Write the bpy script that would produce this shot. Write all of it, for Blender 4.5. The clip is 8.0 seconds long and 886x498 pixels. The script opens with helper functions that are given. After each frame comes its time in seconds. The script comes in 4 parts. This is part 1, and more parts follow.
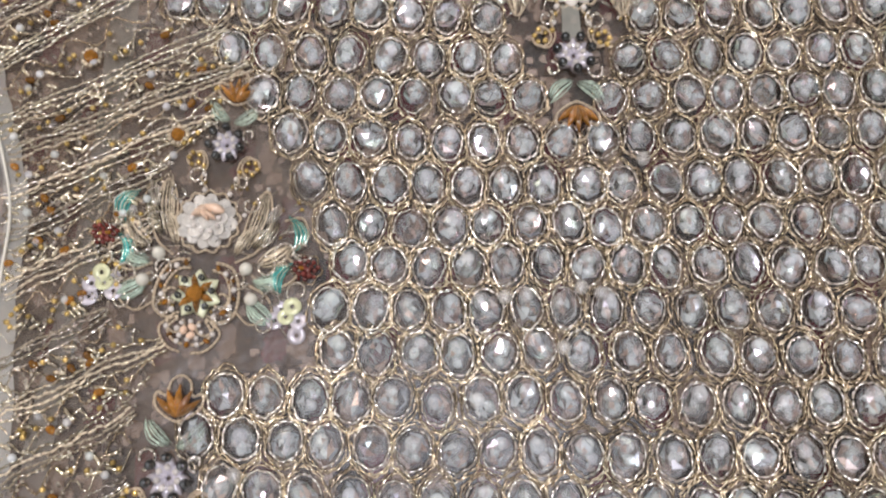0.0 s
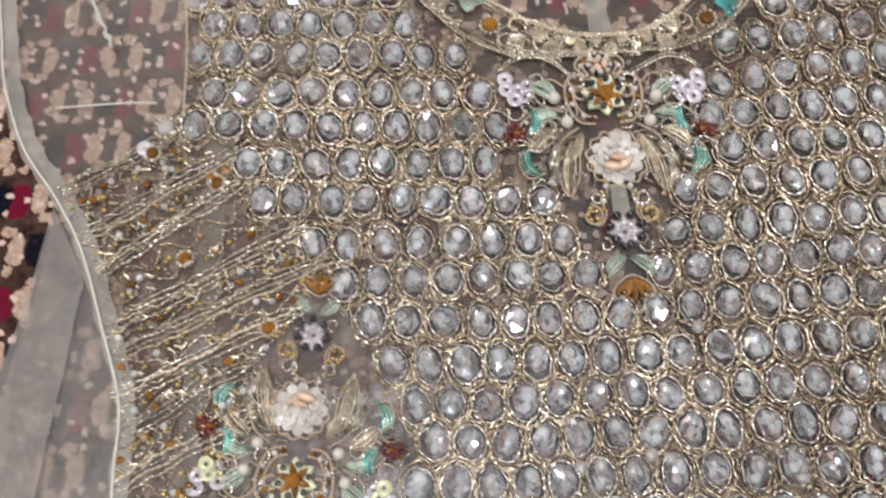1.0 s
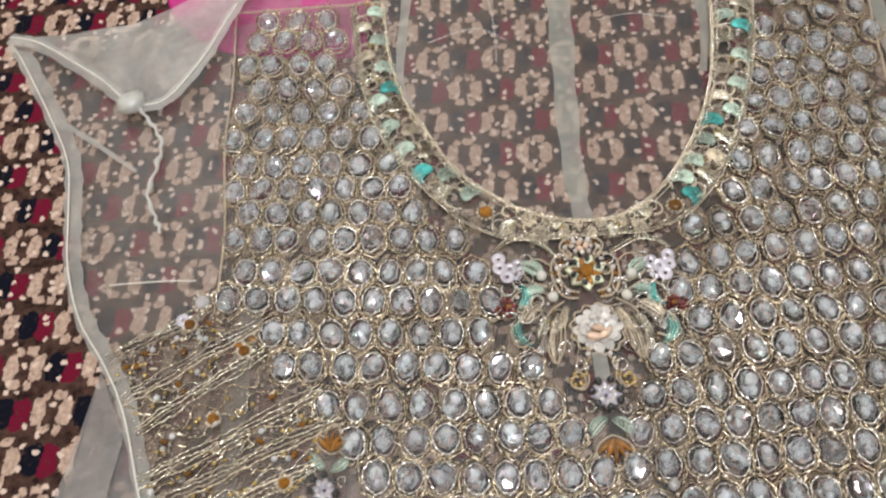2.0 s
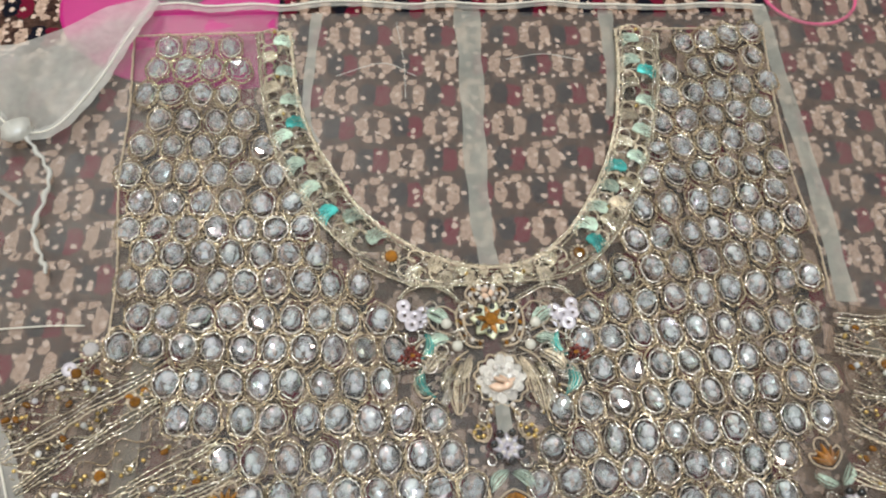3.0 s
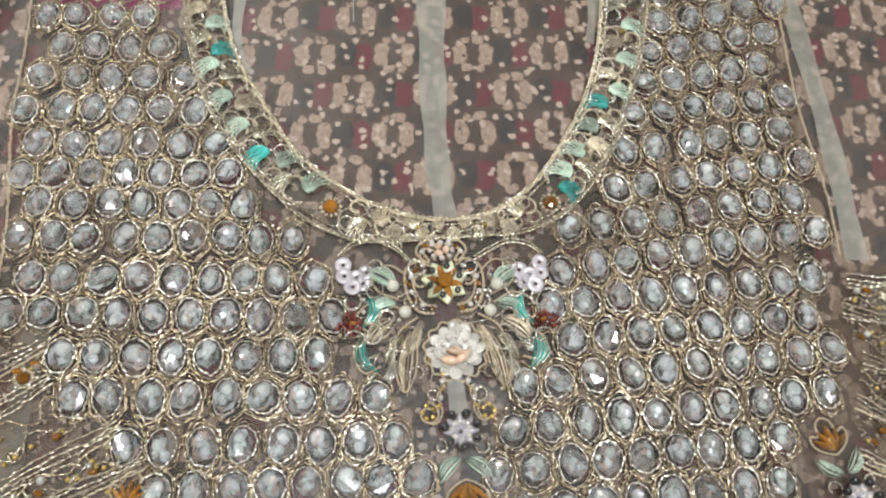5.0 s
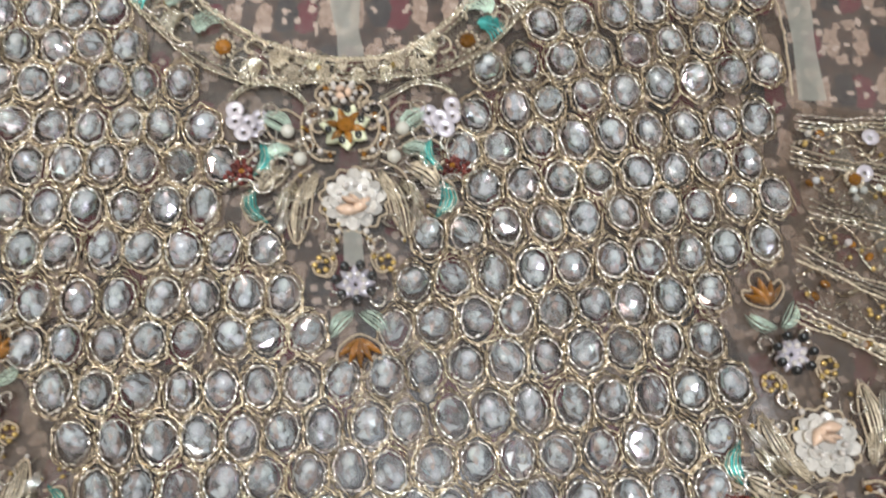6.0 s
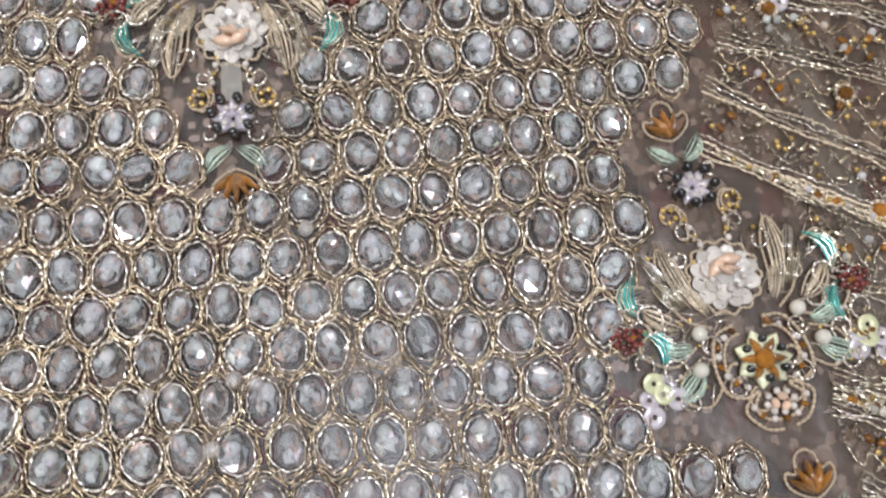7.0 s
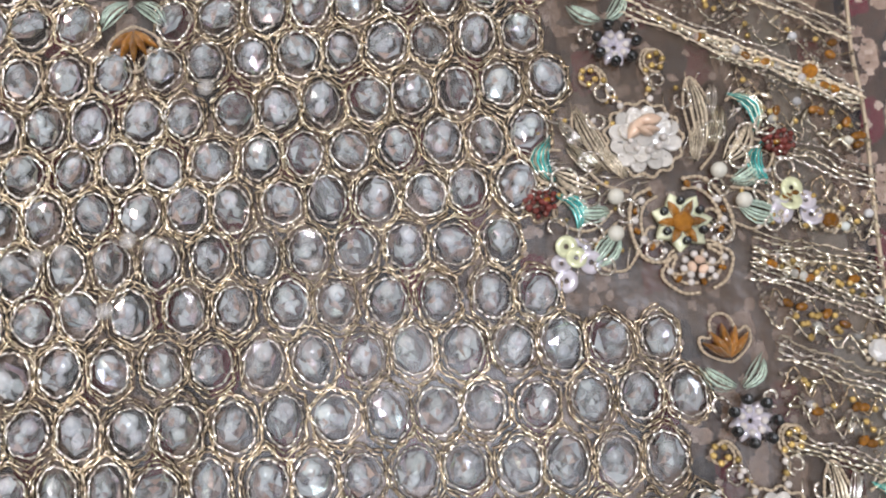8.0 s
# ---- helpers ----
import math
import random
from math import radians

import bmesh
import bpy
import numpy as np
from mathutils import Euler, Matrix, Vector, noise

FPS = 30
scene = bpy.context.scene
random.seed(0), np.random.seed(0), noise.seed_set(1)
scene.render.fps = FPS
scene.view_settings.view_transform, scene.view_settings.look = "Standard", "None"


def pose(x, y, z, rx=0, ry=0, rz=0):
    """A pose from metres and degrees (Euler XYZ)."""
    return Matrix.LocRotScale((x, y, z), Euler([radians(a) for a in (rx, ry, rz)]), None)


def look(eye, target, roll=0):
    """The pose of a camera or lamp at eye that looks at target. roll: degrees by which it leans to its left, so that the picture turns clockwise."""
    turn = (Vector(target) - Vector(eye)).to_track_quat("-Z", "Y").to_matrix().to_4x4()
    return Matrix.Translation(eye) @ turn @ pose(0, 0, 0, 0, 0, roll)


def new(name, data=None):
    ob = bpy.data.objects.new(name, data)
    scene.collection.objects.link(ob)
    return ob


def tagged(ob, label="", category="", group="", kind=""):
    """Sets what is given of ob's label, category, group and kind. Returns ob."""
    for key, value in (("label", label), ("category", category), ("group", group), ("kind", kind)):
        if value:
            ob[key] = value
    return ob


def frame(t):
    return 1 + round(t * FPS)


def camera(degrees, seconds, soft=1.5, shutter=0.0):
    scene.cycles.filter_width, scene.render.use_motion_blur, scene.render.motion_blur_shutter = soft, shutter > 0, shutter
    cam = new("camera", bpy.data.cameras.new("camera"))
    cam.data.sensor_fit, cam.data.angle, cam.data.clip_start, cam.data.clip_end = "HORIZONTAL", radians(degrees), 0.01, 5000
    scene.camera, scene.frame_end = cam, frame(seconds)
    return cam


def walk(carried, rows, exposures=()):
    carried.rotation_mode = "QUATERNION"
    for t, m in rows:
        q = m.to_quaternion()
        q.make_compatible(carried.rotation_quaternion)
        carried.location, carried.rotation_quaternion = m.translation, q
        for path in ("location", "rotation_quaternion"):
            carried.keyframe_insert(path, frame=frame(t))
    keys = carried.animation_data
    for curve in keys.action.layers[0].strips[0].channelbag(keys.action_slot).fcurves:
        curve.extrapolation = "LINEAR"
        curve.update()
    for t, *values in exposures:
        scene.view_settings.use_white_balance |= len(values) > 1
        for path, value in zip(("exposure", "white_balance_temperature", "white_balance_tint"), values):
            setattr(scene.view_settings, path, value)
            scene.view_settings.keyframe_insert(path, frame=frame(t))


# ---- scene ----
cam = camera(56.5, 8.0, 2.2, 0.25)
PATH = [
    (0, (-0.058, -0.196, 0.273), (0.005, 0.269, -1.671), 6.2),
    (0.5, (-0.057, -0.175, 0.292), (0.02, 0.332, -1.641), 5.9),
    (1, (-0.079, -0.161, 0.307), (-0.034, 0.455, -1.595), -0.3),
    (1.5, (-0.088, -0.166, 0.335), (-0.093, 0.643, -1.494), -4.6),
    (2, (-0.067, -0.172, 0.35), (-0.063, 0.785, -1.406), -4.0),
    (2.2, (-0.063, -0.18, 0.345), (-0.022, 0.85, -1.369), -2.1),
    (3.3, (-0.062, -0.14, 0.36), (0.199, 0.758, -1.408), 11.1),
    (3.5, (-0.06, -0.146, 0.355), (0.215, 0.776, -1.399), 11.3),
    (4, (-0.053, -0.148, 0.348), (0.22, 0.784, -1.401), 11.0),
    (4.2, (-0.05, -0.144, 0.341), (0.22, 0.777, -1.413), 11.0),
    (5.3, (-0.029, -0.118, 0.305), (0.123, 0.621, -1.547), 6.9),
    (5.5, (-0.021, -0.12, 0.303), (0.086, 0.58, -1.568), 4.0),
    (6, (0.013, -0.139, 0.278), (0.14, 0.471, -1.623), 6.6),
    (6.2, (0.016, -0.146, 0.269), (0.2, 0.431, -1.637), 12.4),
    (6.5, (0.038, -0.157, 0.269), (0.176, 0.373, -1.655), 9.1),
    (7, (0.048, -0.175, 0.255), (0.169, 0.312, -1.68), 8.1),
    (7.5, (0.067, -0.197, 0.247), (0.171, 0.238, -1.702), 7.5),
    (8, (0.073, -0.203, 0.24), (0.19, 0.175, -1.72), 11.2),
]
walk(cam, [(t, look(eye, target, roll)) for t, eye, target, roll in PATH],
     [(0, -0.13, 6480, 13), (1.5, -0.13, 6500, 10), (2.2, -0.08, 6480, 8), (3.5, -0.02, 6420, 3), (5.5, -0.05, 6460, 4), (6.5, -0.1, 6280, 10), (8, -0.08, 6260, 12)])

# ---- light: a plain closed room, a cool ceiling panel and two added warm fills ----
world = bpy.data.worlds.new("world")
scene.world = world
world.use_nodes = True
world.node_tree.nodes["Background"].inputs[0].default_value = (1.0, 0.95, 0.9, 1)
world.node_tree.nodes["Background"].inputs[1].default_value = 0.05


def area_lamp(name, eye, target, sx, sy, watts, colour):
    data = bpy.data.lights.new(name, "AREA")
    data.shape, data.size, data.size_y, data.energy, data.color = "RECTANGLE", sx, sy, watts, colour
    ob = new(name, data)
    ob.matrix_world = look(eye, target)
    return ob


area_lamp("ceiling_panel_light", (0.14, -0.42, 2.52), (0.1, -0.2, 0), 0.36, 0.36, 42, (0.91, 0.95, 1.0))
# Two unseen area lights, added so the metal and glass catch glints.
area_lamp("added_strip_fill", (-0.5, 1.72, 2.1), (0, 0, 0), 1.2, 0.06, 20, (1.0, 0.95, 0.87))
area_lamp("added_warm_fill", (-1.7, -0.3, 1.9), (0, 0, 0), 0.2, 0.2, 11, (1.0, 0.90, 0.74))

# ---- materials ----
MM = 0.001


class Nodes:
    """A short hand for building a material's node tree."""

    def __init__(self, name):
        self.mat = bpy.data.materials.new(name)
        self.mat.use_nodes = True
        self.tree = self.mat.node_tree
        self.bsdf = self.tree.nodes["Principled BSDF"]
        self.out = self.tree.nodes["Material Output"]

    def add(self, kind, operation="", data_type="", mode=""):
        node = self.tree.nodes.new(kind)
        if operation:
            node.operation = operation
        if data_type:
            node.data_type = data_type
        if mode:
            node.mode = mode
        return node

    def link(self, a, b):
        self.tree.links.new(a, b)

    def set(self, socket, value):
        if isinstance(value, bpy.types.NodeSocket):
            self.link(value, socket)
        else:
            socket.default_value = value

    def math(self, op, a, b=0.0, c=0.0):
        node = self.add("ShaderNodeMath", operation=op)
        for socket, value in zip(node.inputs, (a, b, c)):
            self.set(socket, value)
        return node.outputs[0]

    def mix(self, fac, a, b):
        node = self.add("ShaderNodeMix", data_type="RGBA")
        self.set(node.inputs[0], fac)
        self.set(node.inputs[6], a)
        self.set(node.inputs[7], b)
        return node.outputs[2]

    def noise(self, scale, detail=2.0, vector=None, rough=0.5):
        node = self.add("ShaderNodeTexNoise")
        node.inputs["Scale"].default_value, node.inputs["Detail"].default_value = scale, detail
        node.inputs["Roughness"].default_value = rough
        if vector is None:
            vector = self.add("ShaderNodeTexCoord").outputs["Object"]
        self.link(vector, node.inputs["Vector"])
        return node.outputs["Fac"]

    def step(self, value, lo, hi):
        node = self.add("ShaderNodeMapRange")
        self.set(node.inputs[0], value)
        node.inputs[1].default_value, node.inputs[2].default_value = lo, hi
        return node.outputs[0]

    def bump(self, height, strength, distance):
        node = self.add("ShaderNodeBump")
        node.inputs["Strength"].default_value, node.inputs["Distance"].default_value = strength, distance
        self.link(height, node.inputs["Height"])
        return node.outputs[0]


def plain(name, colour, rough=0.5, metal=0.0, vary=0.2, scale=900.0, bump=0.0, rand=0.0, coat=0.0, **extra):
    """A surface with grain at two scales; rand: difference from piece to piece."""
    n = Nodes(name)
    both = n.math("ADD", n.math("MULTIPLY", n.noise(scale, 3), 0.6), n.math("MULTIPLY", n.noise(scale * 0.12, 2), 0.4))
    dark = [c * (1 - vary) for c in colour[:3]] + [1]
    light = [min(1, c * (1 + vary)) for c in colour[:3]] + [1]
    col = n.mix(n.step(both, 0.3, 0.7), tuple(dark), tuple(light))
    if rand:
        r = n.add("ShaderNodeObjectInfo").outputs["Random"]
        isl = n.add("ShaderNodeNewGeometry").outputs["Random Per Island"]
        f = n.math("MULTIPLY_ADD", n.math("FRACT", n.math("ADD", r, isl)), 2 * rand, 1 - rand)
        mul = n.add("ShaderNodeVectorMath", operation="SCALE")
        n.link(col, mul.inputs[0])
        n.link(f, mul.inputs["Scale"])
        col = mul.outputs[0]
    n.link(col, n.bsdf.inputs["Base Color"])
    n.bsdf.inputs["Metallic"].default_value = metal
    n.link(n.math("MULTIPLY_ADD", both, 0.25, rough - 0.12), n.bsdf.inputs["Roughness"])
    n.bsdf.inputs["Coat Weight"].default_value = coat
    for key, value in extra.items():
        n.bsdf.inputs[key.replace("_", " ")].default_value = value
    if bump:
        n.link(n.bump(both, bump, 0.0006), n.bsdf.inputs["Normal"])
    return n.mat


def sheer(name, colour, cover, vary=0.12, gloss=0.12):
    """Organza: light passes between the threads; cover is the share that the threads take."""
    n = Nodes(name)
    co = n.add("ShaderNodeTexCoord").outputs["Object"]
    sep = n.add("ShaderNodeSeparateXYZ")
    n.link(co, sep.inputs[0])
    weft = n.math("SINE", n.math("MULTIPLY", sep.outputs[0], 9000.0))
    warp = n.math("SINE", n.math("MULTIPLY", sep.outputs[1], 9000.0))
    weave = n.math("MULTIPLY", n.math("ADD", weft, warp), 0.03)
    cloud = n.math("MULTIPLY_ADD", n.noise(28, 3), 2 * vary, -vary)
    crease = n.math("MULTIPLY_ADD", n.noise(240, 2), vary, -vary * 0.5)
    fac = n.math("ADD", n.math("ADD", n.math("ADD", cloud, crease), weave), cover)
    dif = n.add("ShaderNodeBsdfDiffuse")
    dif.inputs[0].default_value = (*colour, 1)
    tra = n.add("ShaderNodeBsdfTranslucent")
    tra.inputs[0].default_value = (*colour, 1)
    glo = n.add("ShaderNodeBsdfGlossy")
    glo.inputs[0].default_value = (0.95, 0.95, 1, 1)
    glo.inputs["Roughness"].default_value = 0.38
    m1, m2, m3 = n.add("ShaderNodeMixShader"), n.add("ShaderNodeMixShader"), n.add("ShaderNodeMixShader")
    m1.inputs[0].default_value = 0.3
    n.link(dif.outputs[0], m1.inputs[1])
    n.link(tra.outputs[0], m1.inputs[2])
    m2.inputs[0].default_value = gloss
    n.link(m1.outputs[0], m2.inputs[1])
    n.link(glo.outputs[0], m2.inputs[2])
    n.link(n.bump(n.noise(60, 3), 0.35, 0.004), glo.inputs["Normal"])
    clear = n.add("ShaderNodeBsdfTransparent")
    n.link(fac, m3.inputs[0])
    n.link(clear.outputs[0], m3.inputs[1])
    n.link(m2.outputs[0], m3.inputs[2])
    n.link(m3.outputs[0], n.out.inputs[0])
    return n.mat


def carpet_material():
    """Woven pile in small stitches: beige flower rings on a staggered grid, with navy and maroon spots and pale flecks between."""
    n = Nodes("carpet_weave")
    co = n.add("ShaderNodeTexCoord").outputs["Object"]
    # whole stitches of 1.0 by 1.5 mm, each drawn a little out of place
    snap = n.add("ShaderNodeVectorMath", operation="SNAP")
    n.link(co, snap.inputs[0])
    snap.inputs[1].default_value = (0.0006, 0.0008, 1)
    wob = n.add("ShaderNodeTexNoise")
    wob.inputs["Scale"].default_value = 210
    wob.inputs["Detail"].default_value = 4
    n.link(snap.outputs[0], wob.inputs["Vector"])
    shift = n.add("ShaderNodeVectorMath", operation="MULTIPLY_ADD")
    n.link(wob.outputs["Color"], shift.inputs[0])
    shift.inputs[1].default_value = (0.0045, 0.0045, 0)
    n.link(snap.outputs[0], shift.inputs[2])
    sep = n.add("ShaderNodeSeparateXYZ")
    n.link(shift.outputs[0], sep.inputs[0])
    # the weave's repeat is 36.8 by 43 mm, a little askew
    x, y = n.math("ADD", sep.outputs[0], 0.0457), n.math("ADD", sep.outputs[1], -0.1212)
    u = n.math("ADD", n.math("MULTIPLY_ADD", x, 27.14, n.math("MULTIPLY", y, -2.52)), 0.5)
    v = n.math("ADD", n.math("MULTIPLY_ADD", y, 23.17, n.math("MULTIPLY", x, 0.74)), 0.5)

    def cell(du, dv):
        a = n.math("SUBTRACT", n.math("FRACT", n.math("ADD", u, 100 + du)), 0.5)
        b = n.math("SUBTRACT", n.math("FRACT", n.math("ADD", v, 100 + dv)), 0.5)
        return a, b

    def block(du, dv, rx, ry):
        """A spot with soft corners."""
        a, b = cell(du, dv)
        q = n.math("ADD", n.math("POWER", n.math("ABSOLUTE", n.math("DIVIDE", a, rx)), 3.0), n.math("POWER", n.math("ABSOLUTE", n.math("DIVIDE", b, ry)), 3.0))
        return n.math("LESS_THAN", q, 1.0)

    def any_of(*masks):
        out = masks[0]
        for m in masks[1:]:
            out = n.math("MAXIMUM", out, m)
        return out

    # a flower: two upright blocks, with bits above and below, round a dark eye
    beige = any_of(*[block(du + ox, dv + oy, rx, ry) for du, dv in ((0, 0), (0.5, 0.5)) for ox, oy, rx, ry in
                     ((0.165, 0.0, 0.085, 0.15), (-0.165, 0.01, 0.085, 0.15), (0.07, 0.185, 0.075, 0.05), (-0.06, -0.19, 0.08, 0.05), (-0.1, 0.2, 0.05, 0.045), (0.1, -0.18, 0.05, 0.045))])
    navy = any_of(*[block(du, dv, 0.12, 0.17) for du, dv in ((0.60, 0.0), (0.10, 0.5))])
    maroon = any_of(*[block(du, dv, 0.13, 0.17) for du, dv in ((0.40, 0.02), (0.90, 0.52))])
    vor = n.add("ShaderNodeTexVoronoi")
    vor.voronoi_dimensions = "2D"
    vor.inputs["Scale"].default_value = 165
    n.link(shift.outputs[0], vor.inputs["Vector"])
    pick = n.add("ShaderNodeSeparateColor")
    n.link(vor.outputs["Color"], pick.inputs[0])
    flecks = n.math("MULTIPLY", n.math("LESS_THAN", vor.outputs["Distance"], 0.23), n.math("GREATER_THAN", pick.outputs[0], 0.55))
    fine = n.noise(420, 2, snap.outputs[0])
    col = n.mix(n.step(n.noise(190, 4, snap.outputs[0], 0.7), 0.36, 0.62), (0.018, 0.009, 0.009, 1), (0.10, 0.055, 0.042, 1))
    col = n.mix(n.math("MULTIPLY", maroon, n.step(fine, 0.3, 0.4)), col, (0.16, 0.008, 0.03, 1))
    col = n.mix(n.math("MULTIPLY", navy, n.step(fine, 0.28, 0.4)), col, (0.006, 0.007, 0.015, 1))
    tan = n.mix(n.step(fine, 0.3, 0.7), (0.38, 0.26, 0.205, 1), (0.66, 0.49, 0.40, 1))
    col = n.mix(n.math("MULTIPLY", beige, n.step(n.noise(300, 2, snap.outputs[0]), 0.30, 0.36)), col, tan)
    col = n.mix(flecks, col, (0.74, 0.58, 0.50, 1))
    n.link(col, n.bsdf.inputs["Base Color"])
    n.bsdf.inputs["Roughness"].default_value = 0.95
    n.bsdf.inputs["Specular IOR Level"].default_value = 0.1
    n.link(n.bump(n.noise(1500, 2), 0.8, 0.001), n.bsdf.inputs["Normal"])
    return n.mat


def crystal_material():
    """Clear cut glass: a random pale tone per facet imitates refraction, with a sharp gloss."""
    n = Nodes("clear_crystal")
    r = n.add("ShaderNodeObjectInfo").outputs["Random"]
    isl = n.add("ShaderNodeNewGeometry").outputs["Random Per Island"]
    f = n.math("FRACT", n.math("ADD", r, isl))
    g = n.math("FRACT", n.math("MULTIPLY", n.math("ADD", r, isl), 17.3))
    clear = n.add("ShaderNodeBsdfTransparent")
    clear.inputs[0].default_value = (0.97, 0.97, 0.98, 1)
    cloud = n.add("ShaderNodeBsdfDiffuse")
    n.link(n.mix(n.step(g, 0.8, 0.9), (0.77, 0.84, 0.89, 1), (0.86, 0.74, 0.66, 1)), cloud.inputs[0])
    gloss = n.add("ShaderNodeBsdfGlossy")
    gloss.inputs["Roughness"].default_value = 0.12
    coat = n.add("ShaderNodeCombineColor", mode="HSV")
    n.link(g, coat.inputs[0])
    coat.inputs[1].default_value, coat.inputs[2].default_value = 0.16, 1.0
    n.link(coat.outputs[0], gloss.inputs[0])
    edge = n.add("ShaderNodeFresnel")
    edge.inputs[0].default_value = 1.25
    m1, m2 = n.add("ShaderNodeMixShader"), n.add("ShaderNodeMixShader")
    # Share of pale colour per facet, in place of refracted room light.
    n.link(n.math("MULTIPLY_ADD", n.math("POWER", f, 4.0), 0.46, 0.06), m1.inputs[0])
    n.link(clear.outputs[0], m1.inputs[1])
    n.link(cloud.outputs[0], m1.inputs[2])
    n.link(n.math("ADD", edge.outputs[0], n.math("MULTIPLY", n.math("POWER", g, 6.0), 0.55)), m2.inputs[0])
    n.link(m1.outputs[0], m2.inputs[1])
    n.link(gloss.outputs[0], m2.inputs[2])
    n.link(m2.outputs[0], n.out.inputs[0])
    return n.mat


def glint_material():
    """Milky pieces, bright or clear at random, imitating the reflections inside a stone."""
    n = Nodes("milky_heart")
    r = n.add("ShaderNodeObjectInfo").outputs["Random"]
    isl = n.add("ShaderNodeNewGeometry").outputs["Random Per Island"]
    f = n.math("FRACT", n.math("ADD", r, isl))
    tint = n.add("ShaderNodeCombineColor", mode="HSV")
    n.link(n.math("FRACT", n.math("MULTIPLY", f, 9.0)), tint.inputs[0])
    tint.inputs[1].default_value, tint.inputs[2].default_value = 0.07, 0.95
    n.link(n.mix(0.5, tint.outputs[0], (0.83, 0.90, 0.95, 1)), n.bsdf.inputs["Base Color"])
    n.bsdf.inputs["Roughness"].default_value = 0.18
    n.bsdf.inputs["Specular IOR Level"].default_value = 0.9
    n.link(n.math("MULTIPLY", n.math("MULTIPLY_ADD", n.step(f, 0.0, 0.7), 0.52, 0.22), n.math("MULTIPLY_ADD", n.math("FRACT", n.math("MULTIPLY", r, 31.7)), 0.7, 0.36)), n.bsdf.inputs["Alpha"])
    return n.mat


M_CARPET = carpet_material()
M_WALL = plain("wall_paint", (0.62, 0.57, 0.50), 0.8, vary=0.06, scale=30)
M_CEIL = plain("ceiling_paint", (0.75, 0.74, 0.72), 0.85, vary=0.04, scale=30)
M_FRONT = sheer("front_organza", (0.42, 0.37, 0.32), 0.06)
M_BACK = sheer("back_organza", (0.42, 0.385, 0.365), 0.255)
M_SEAM = sheer("folded_seam_organza", (0.66, 0.68, 0.62), 0.46, 0.16)
M_FLAP = sheer("folded_flap_organza", (0.58, 0.58, 0.55), 0.52, 0.2)
M_SLEEVE = sheer("sleeve_organza", (0.40, 0.38, 0.37), 0.50, 0.2)
M_HEM = plain("white_hem_thread", (0.78, 0.76, 0.70), 0.6, vary=0.12, scale=1200, bump=0.4)
M_NET = sheer("gold_net", (0.10, 0.07, 0.035), 0.20, 0.22, 0.10)
M_NET2 = sheer("brown_net", (0.19, 0.125, 0.075), 0.40, 0.2, 0.12)
M_BAND = sheer("neck_band_net", (0.34, 0.28, 0.17), 0.14, 0.15, 0.12)
M_GOLD = plain("pale_gold_wire", (0.92, 0.88, 0.80), 0.17, 1.0, vary=0.35, scale=700, rand=0.3)
M_OLD = plain("tarnished_gold_wire", (0.60, 0.52, 0.40), 0.2, 1.0, vary=0.45, scale=700, rand=0.4)
M_SILVER = plain("silver_gold_cord", (0.85, 0.76, 0.62), 0.2, 1.0, vary=0.4, scale=900, rand=0.4)
M_CREAM = plain("cream_cord", (0.58, 0.48, 0.36), 0.4, 0.3, vary=0.15, scale=1500, bump=0.3)
M_CRYSTAL = crystal_material()
M_CORE = plain("milky_seed_bead", (0.66, 0.62, 0.60), 0.2, vary=0.08, scale=500, rand=0.15, coat=0.5)
M_MILKY_GLINT = glint_material()
M_MILK = sheer("milky_glass", (0.84, 0.83, 0.82), 0.26, 0.1, 0.3)
M_KNOT = sheer("bunched_organza", (0.80, 0.81, 0.78), 0.8, 0.15)
M_PEARL = plain("pearl", (0.70, 0.69, 0.63), 0.16, vary=0.05, scale=300, coat=0.8)
M_SEQUIN = plain("white_sequin", (0.68, 0.65, 0.74), 0.22, 0.3, vary=0.12, scale=500, rand=0.15, coat=0.6)
M_LIME = plain("yellow_green_sequin", (0.72, 0.75, 0.50), 0.25, 0.15, vary=0.12, scale=500, coat=0.6)
M_TEAL = plain("teal_silk", (0.10, 0.52, 0.50), 0.22, 0.35, vary=0.3, scale=1500, rand=0.5)
M_MINT = plain("mint_silk", (0.52, 0.65, 0.56), 0.26, 0.2, vary=0.25, scale=1500, rand=0.4)
M_ZARI = plain("beige_zari_thread", (0.62, 0.54, 0.42), 0.26, 0.3, vary=0.3, scale=1500, rand=0.5)
M_AMBER = plain("amber_glass", (0.34, 0.14, 0.016), 0.12, vary=0.5, scale=700, rand=0.5, coat=0.6, Transmission_Weight=0.25)
M_HONEY = plain("honey_stone", (0.38, 0.16, 0.02), 0.1, 0.3, vary=0.35, scale=500, rand=0.3, coat=0.8)
M_YELLOW = plain("yellow_gold_bead", (0.64, 0.47, 0.18), 0.2, 0.6, vary=0.2, scale=400, rand=0.4)
M_WINE = plain("wine_red_bead", (0.16, 0.035, 0.03), 0.2, vary=0.3, scale=400, rand=0.5, coat=0.6)
M_BLACK = plain("black_bead", (0.008, 0.008, 0.008), 0.3, vary=0.2, scale=400, coat=0.1)
M_BLUSH = plain("blush_foil_petal", (0.78, 0.57, 0.44), 0.3, 0.1, vary=0.15, scale=400, rand=0.2, coat=0.4)
M_PETAL = plain("frosted_white_petal", (0.86, 0.81, 0.77), 0.25, vary=0.2, scale=500, rand=0.2, coat=0.5, Transmission_Weight=0.3)
M_PINK = plain("magenta_plastic", (0.48, 0.005, 0.20), 0.35, vary=0.12, scale=40, coat=0.15)
